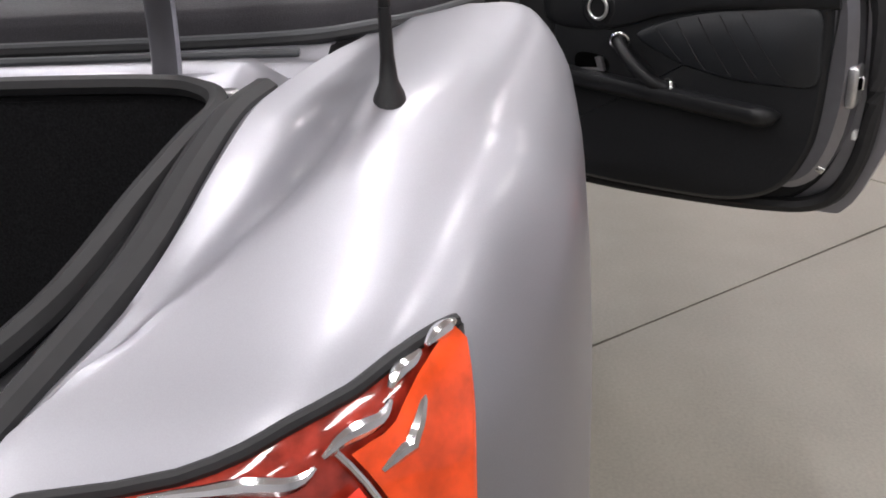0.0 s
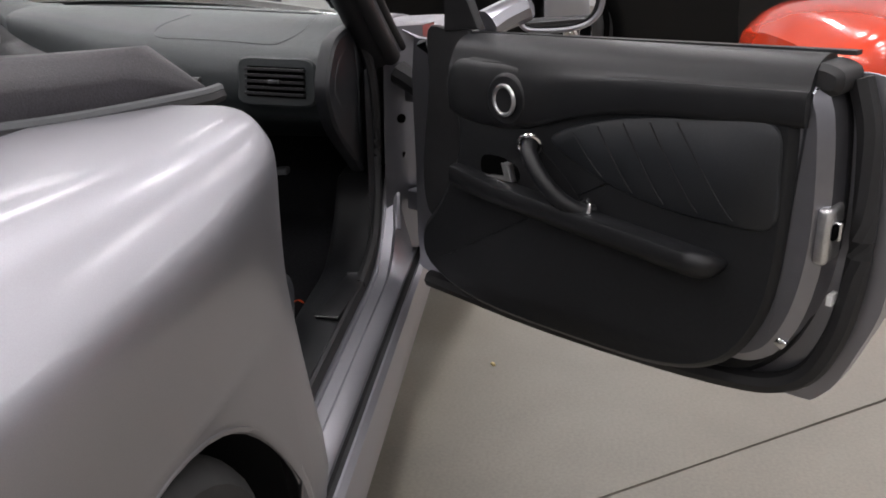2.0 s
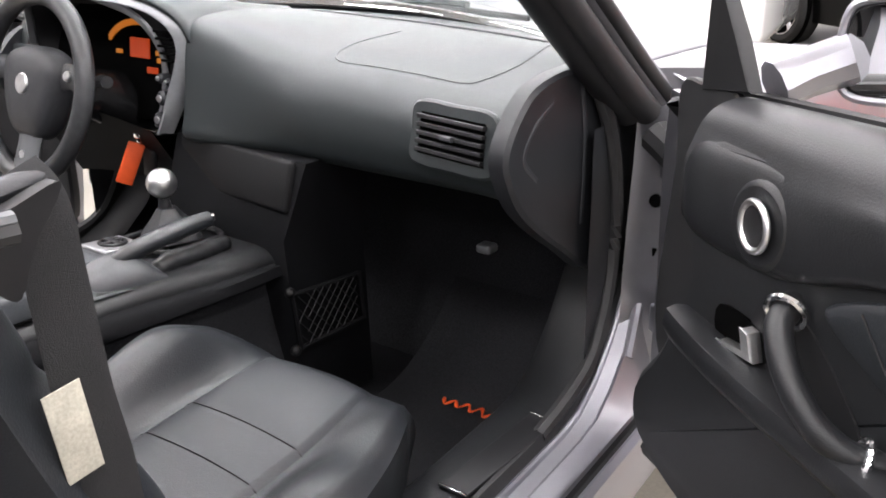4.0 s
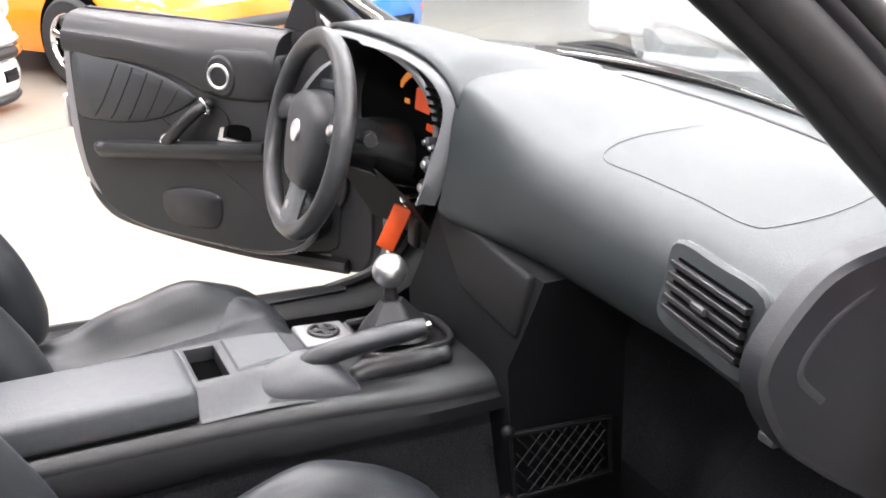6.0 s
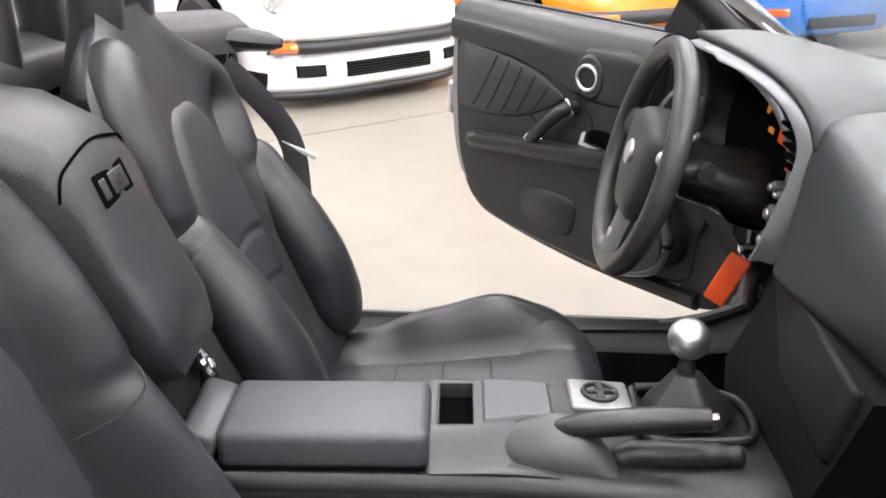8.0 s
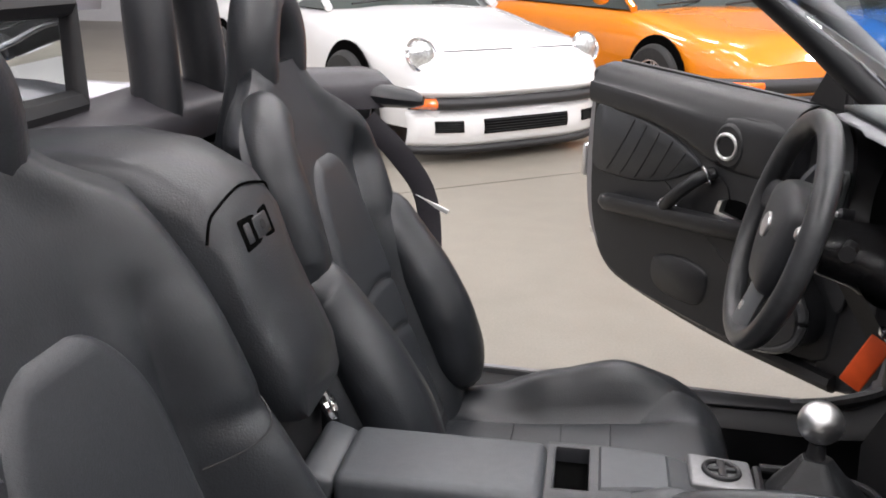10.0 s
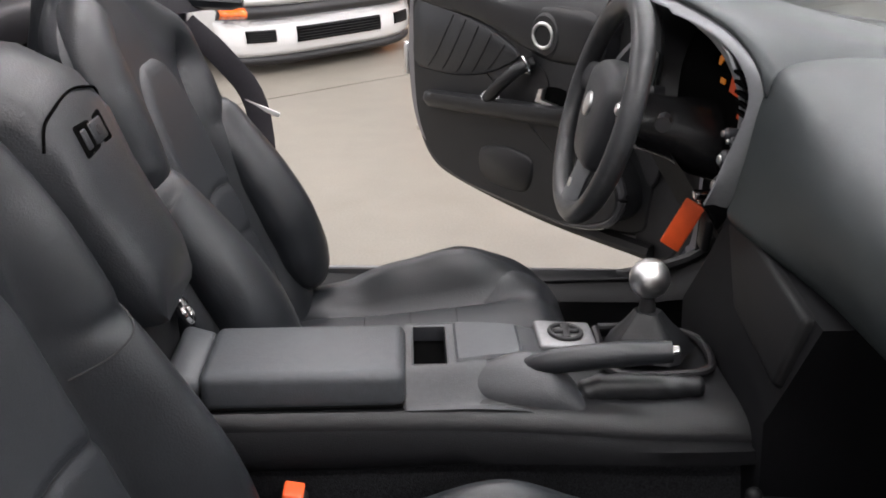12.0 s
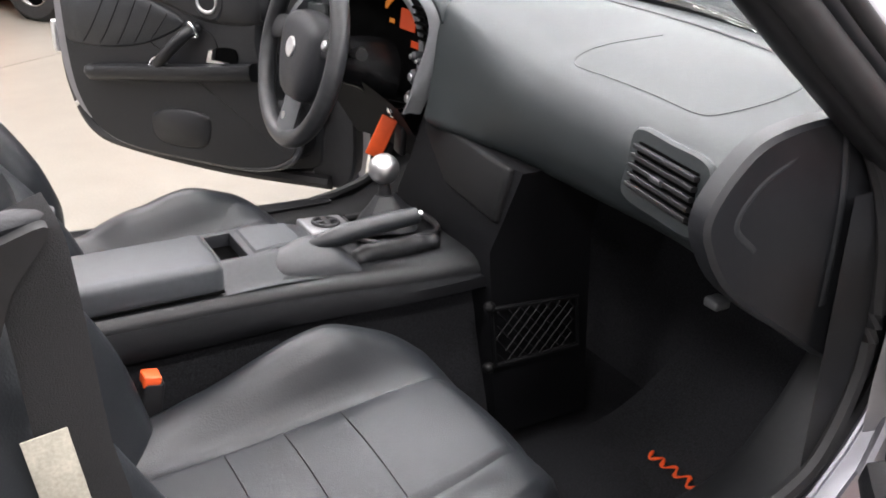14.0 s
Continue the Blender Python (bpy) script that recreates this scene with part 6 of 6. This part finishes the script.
part("stitched_mark", tube(script, [0.0020 + 0.0022 * (0.5 + 0.5 * math.sin(i * 0.9)) for i in range(len(script))], 6, flat=0.5), TAG_RED, mat_, "red stitched script")


# ---- the other cars in the hall ----
def paint(name, c, rough=0.22, coat=1.0, spec=0.5):
    return material(name, c, rough, 0.0, coat=coat, spec=spec, stain=0.03)


def parked_car(name, label, front, heading, col, L=4.2, W=1.68, H=1.28, nose_h=0.66, beltz=0.86, style="coupe", group="parked cars", axles=(-0.78, -3.12)):
    """A parked car; front: the middle of its bumper on the floor; heading: degrees of the way its nose points."""
    t = thing(name, label, "car", (front[0], front[1], 0), group)
    t.rotation_euler = (0, 0, radians(heading))
    w2 = W / 2
    xs = [0.0, -0.04, -0.12, -0.30, -0.6, -0.95, -1.15, -1.5, -2.0, -2.5, -2.95, -3.3, -3.7, -4.0, -L]
    top = [(-L, beltz - 0.12), (-3.9, beltz - 0.03), (-3.0, beltz), (-1.3, beltz), (-0.7, nose_h + 0.10), (-0.2, nose_h + 0.02), (0.0, nose_h - 0.12)]
    wid = [(-L, 0.80), (-3.8, 0.95), (-2.9, 1.0), (-1.2, 0.99), (-0.4, 0.96), (-0.1, 0.88), (0.0, 0.80)]
    rows = []
    for x in sorted(xs + [-0.2, -0.45, -0.78, -1.32, -1.7, -2.25, -3.12, -3.5]):
        zt, w = lerp_table(top, x), w2 * lerp_table(wid, x)
        ends = 1.0 if -L + 0.05 < x < -0.03 else 0.97
        lo = 0.20
        r = []
        for y, z in ((-0.62, 1.0), (-0.80, 0.985), (-0.93, 0.93), (-0.99, 0.80), (-1.0, 0.62), (-0.985, 0.35), (-0.93, 0.0)):
            r.append(Vector((x, w * y * ends, lo + (zt - lo) * z)))
        mid = [Vector((x, w * k, zt + 0.02 * (1 - k * k))) for k in (-0.35, 0, 0.35)]
        rows.append([Vector((p.x, -p.y, p.z)) for p in r[::-1]][:0] + r[::-1] + mid + [Vector((p.x, -p.y, p.z)) for p in r])
    body = part("body", lofted(rows), col, t, smooth=50)
    # cabin
    cab = []
    for z, x0, x1, k in ((beltz - 0.01, -1.22, -3.35, 0.86), (beltz + 0.18, -1.55, -3.05, 0.79), (H - 0.06, -1.86, -2.72, 0.70), (H, -2.02, -2.5, 0.62)):
        cab.append([Vector((x0 + 0.06, 0, z)), Vector((x0, w2 * k * 0.7, z)), Vector((x0 - 0.10, w2 * k, z)), Vector((x1 + 0.15, w2 * k, z)), Vector((x1, w2 * k * 0.7, z)), Vector((x1 - 0.03, 0, z)),
                    Vector((x1, -w2 * k * 0.7, z)), Vector((x1 + 0.15, -w2 * k, z)), Vector((x0 - 0.10, -w2 * k, z)), Vector((x0, -w2 * k * 0.7, z))])
    part("glasshouse", lofted(cab[:3]), DARK_GLASS, t, "tinted car windows", smooth=40)
    part("roof", lofted([[p + Vector((0, 0, 0.004)) for p in cab[2]], cab[3]]), col, t)
    for s in (-1, 1):
        part("roof_pillar", tube([(-1.26, s * w2 * 0.86, beltz), (-1.60, s * w2 * 0.79, beltz + 0.18), (-1.90, s * w2 * 0.70, H - 0.05)], 0.028, 8), col, t)
        for x in axles:
            well = part("wheel_arch", disc((x, s * (w2 - 0.012), 0.33), (0, s, 0), 0.36, 0.014), VOID, t)
            road_wheel((x, s * (w2 - 0.062), 0.31), s, t, R=0.315, rim=0.235 if style == "muscle" else 0.20, spokes=5, rim_mat=CHROME, width=0.2, dish=style == "muscle")
        part("car_mirror", ball((-1.45, s * (w2 + 0.06), beltz + 0.08), 0.075, sx=0.8, sy=1, sz=0.75), col, t)
    for y in (-0.3, 0.35):
        part("wiper", tube([(-1.20, y - 0.25, beltz + 0.03), (-1.28, y + 0.2, beltz + 0.06)], 0.008, 6), PLASTIC_DK, t)
    return t, w2


DARK_GLASS = material("tinted glass", (0.06, 0.075, 0.07), 0.04, 0.0, spec=0.8, coat=0.5)
WHITE_P = paint("white gloss paint", (0.80, 0.80, 0.80))
ORANGE_P = paint("orange gloss paint", (0.86, 0.26, 0.012))
BLUE_P = paint("blue gloss paint", (0.02, 0.20, 0.72))
RED_P = paint("orange-red gloss paint", (0.80, 0.065, 0.022))
BLACK_P = paint("black gloss paint", (0.004, 0.004, 0.004), 0.4, 0.1, 0.15)
BUMPER_K = material("black bumper rubber", (0.025, 0.025, 0.027), 0.5, grain=0.1)


def bumper(t, w2, col, z0, z1, out, name="bumper"):
    def f(u, v):
        a = -1 + 2 * u
        x = out - 0.20 * abs(a) ** 4
        z = z0 + (z1 - z0) * v
        return Vector((x + 0.03 * math.sin(math.pi * v), a * (w2 + 0.01), z))
    b = part(name, grid(f, 28, 8), col, t, smooth=60)
    thicken(b, 0.05)
    return b, f


# white rear-engined coupe
wt, w2 = parked_car("white_coupe", "white classic coupe with round headlamps and black bumper strip", (0.237, 4.81), -48, WHITE_P, W=1.62, nose_h=0.67, beltz=0.86)
w2 = 0.745
b, f = bumper(wt, w2, WHITE_P, 0.11, 0.315, 0.07)
b2, f2 = bumper(wt, w2, WHITE_P, 0.405, 0.470, 0.09, "bumper_top")
bs, fs = bumper(wt, w2, BUMPER_K, 0.330, 0.405, 0.10, "bumper_strip")
bl, fl = bumper(wt, w2, BUMPER_K, 0.055, 0.115, 0.055, "bumper_lip")


def patch(f, u0, u1, v0, v1, out, mat, nm, parent, d=0.006):
    thicken(part(nm, grid(lambda u, v: f(u0 + (u1 - u0) * u, v0 + (v1 - v0) * v) + Vector((out, 0, 0)), 8, 3), mat, parent), d)


SLOTS = ((0.285, 0.715, 0.34, 0.78), (0.085, 0.195, 0.42, 0.76), (0.805, 0.915, 0.42, 0.76))
for a, q, v0, v1 in SLOTS:
    patch(f, a, q, v0, v1, 0.008, VOID, "bumper_intake", b)
    for k in range(5):
        vv = v0 + (v1 - v0) * (k + 0.7) / 5.4
        patch(f, a + 0.004, q - 0.004, vv, vv + 0.018, 0.011, BUMPER_K, "grille_slat", b)
for a, q in ((0.004, 0.085), (0.915, 0.996)):
    patch(fs, a, q, 0.12, 0.95, 0.012, AMBER, "indicator", bs)
HEADLAMP = material("headlamp glass", (0.62, 0.64, 0.64), 0.1, 0.6, coat=1.0, grain=0.25, grain_scale=60)
for s in (-1, 1):
    hl = part("headlamp", ring((-0.13, s * 0.64, 0.640), (0.86, 0, 0.35), 0.098, 0.014, 28, 8), CHROME, wt)
    part("lamp_glass", ball((-0.135, s * 0.64, 0.637), 0.092, sx=0.55, sy=1, sz=1), HEADLAMP, hl)
part("bonnet_line", tube([(-0.10, -0.50, 0.66), (-0.06, 0, 0.665), (-0.10, 0.50, 0.66)], 0.004, 6), VOID, wt)
# orange coupe
ot, w2 = parked_car("orange_coupe", "orange classic sports car with black bumper", (2.25, 5.72), -57, ORANGE_P, nose_h=0.66, beltz=0.84, H=1.24)
ob_, fo = bumper(ot, w2, BUMPER_K, 0.36, 0.46, 0.08)
ol, fl2 = bumper(ot, w2, BUMPER_K, 0.12, 0.33, 0.02, "valance")
for a, bb in ((0.03, 0.16), (0.84, 0.97)):
    patch(fo, a, bb, 0.25, 0.8, 0.010, AMBER, "indicator", ob_)
# blue coupe
bt, w2 = parked_car("blue_coupe", "bright blue sports car", (3.92, 7.0), -60, BLUE_P, nose_h=0.68, beltz=0.86)
bb_, fb = bumper(bt, w2, BLUE_P, 0.15, 0.48, 0.06)
for a, q in ((0.04, 0.14), (0.86, 0.96)):
    patch(fb, a, q, 0.48, 0.68, 0.008, AMBER, "indicator", bb_)
patch(fb, 0.25, 0.75, 0.15, 0.45, 0.008, VOID, "intake", bb_)
# orange-red coupe
rt, w2 = parked_car("red_coupe", "orange-red low-nosed sports car", (4.35, -2.05), 100, RED_P, nose_h=0.62, beltz=0.80, H=1.15)
rb, fr_ = bumper(rt, w2, BUMPER_K, 0.12, 0.40, 0.05)
# black muscle car
kt, w2 = parked_car("black_coupe", "black coupe on bright chrome wheels", (9.68, 1.41), 51, BLACK_P, L=5.0, W=1.8, H=1.36, nose_h=0.85, beltz=1.0, style="muscle", axles=(-0.9, -3.7))
kb, fk = bumper(kt, w2, CHROME, 0.38, 0.50, 0.10)
# white van
vt = thing("white_van", "plain white panel van", "van", (6.6, 2.9, 0), "parked cars")
vt.rotation_euler = (0, 0, radians(100))
part("body", rounded_box((4.2, 1.9, 1.75), 0.12, pose(0, 0, 1.1)), WHITE_P, vt)
part("bonnet", rounded_box((1.0, 1.8, 0.75), 0.12, pose(2.4, 0, 0.62)), WHITE_P, vt)
part("windscreen", rounded_box((0.05, 1.6, 0.6), 0.02, pose(2.1, 0, 1.5, 0, -18)), DARK_GLASS, vt)
for s in (-1, 1):
    part("rub_strip", rounded_box((4.0, 0.02, 0.08), 0.006, pose(0, s * 0.955, 0.7)), BUMPER_K, vt)
    part("side_marker", rounded_box((0.12, 0.02, 0.05), 0.006, pose(-1.2, s * 0.957, 0.95)), AMBER, vt)
    for x in (-1.3, 1.9):
        road_wheel((x, s * 0.78, 0.33), s, vt, R=0.33, rim=0.2, rim_mat=GREY_TRIM)

# small litter on the floor
scrap = tagged(finish("paper_scrap", box((1.53, -0.945, 0.0025), (0.016, 0.009, 0.005), 0.002, rz=30), material("yellowed paper", (0.75, 0.62, 0.30), 0.7, grain=0.1)), "tiny yellowed paper scrap on the concrete floor", "scrap")
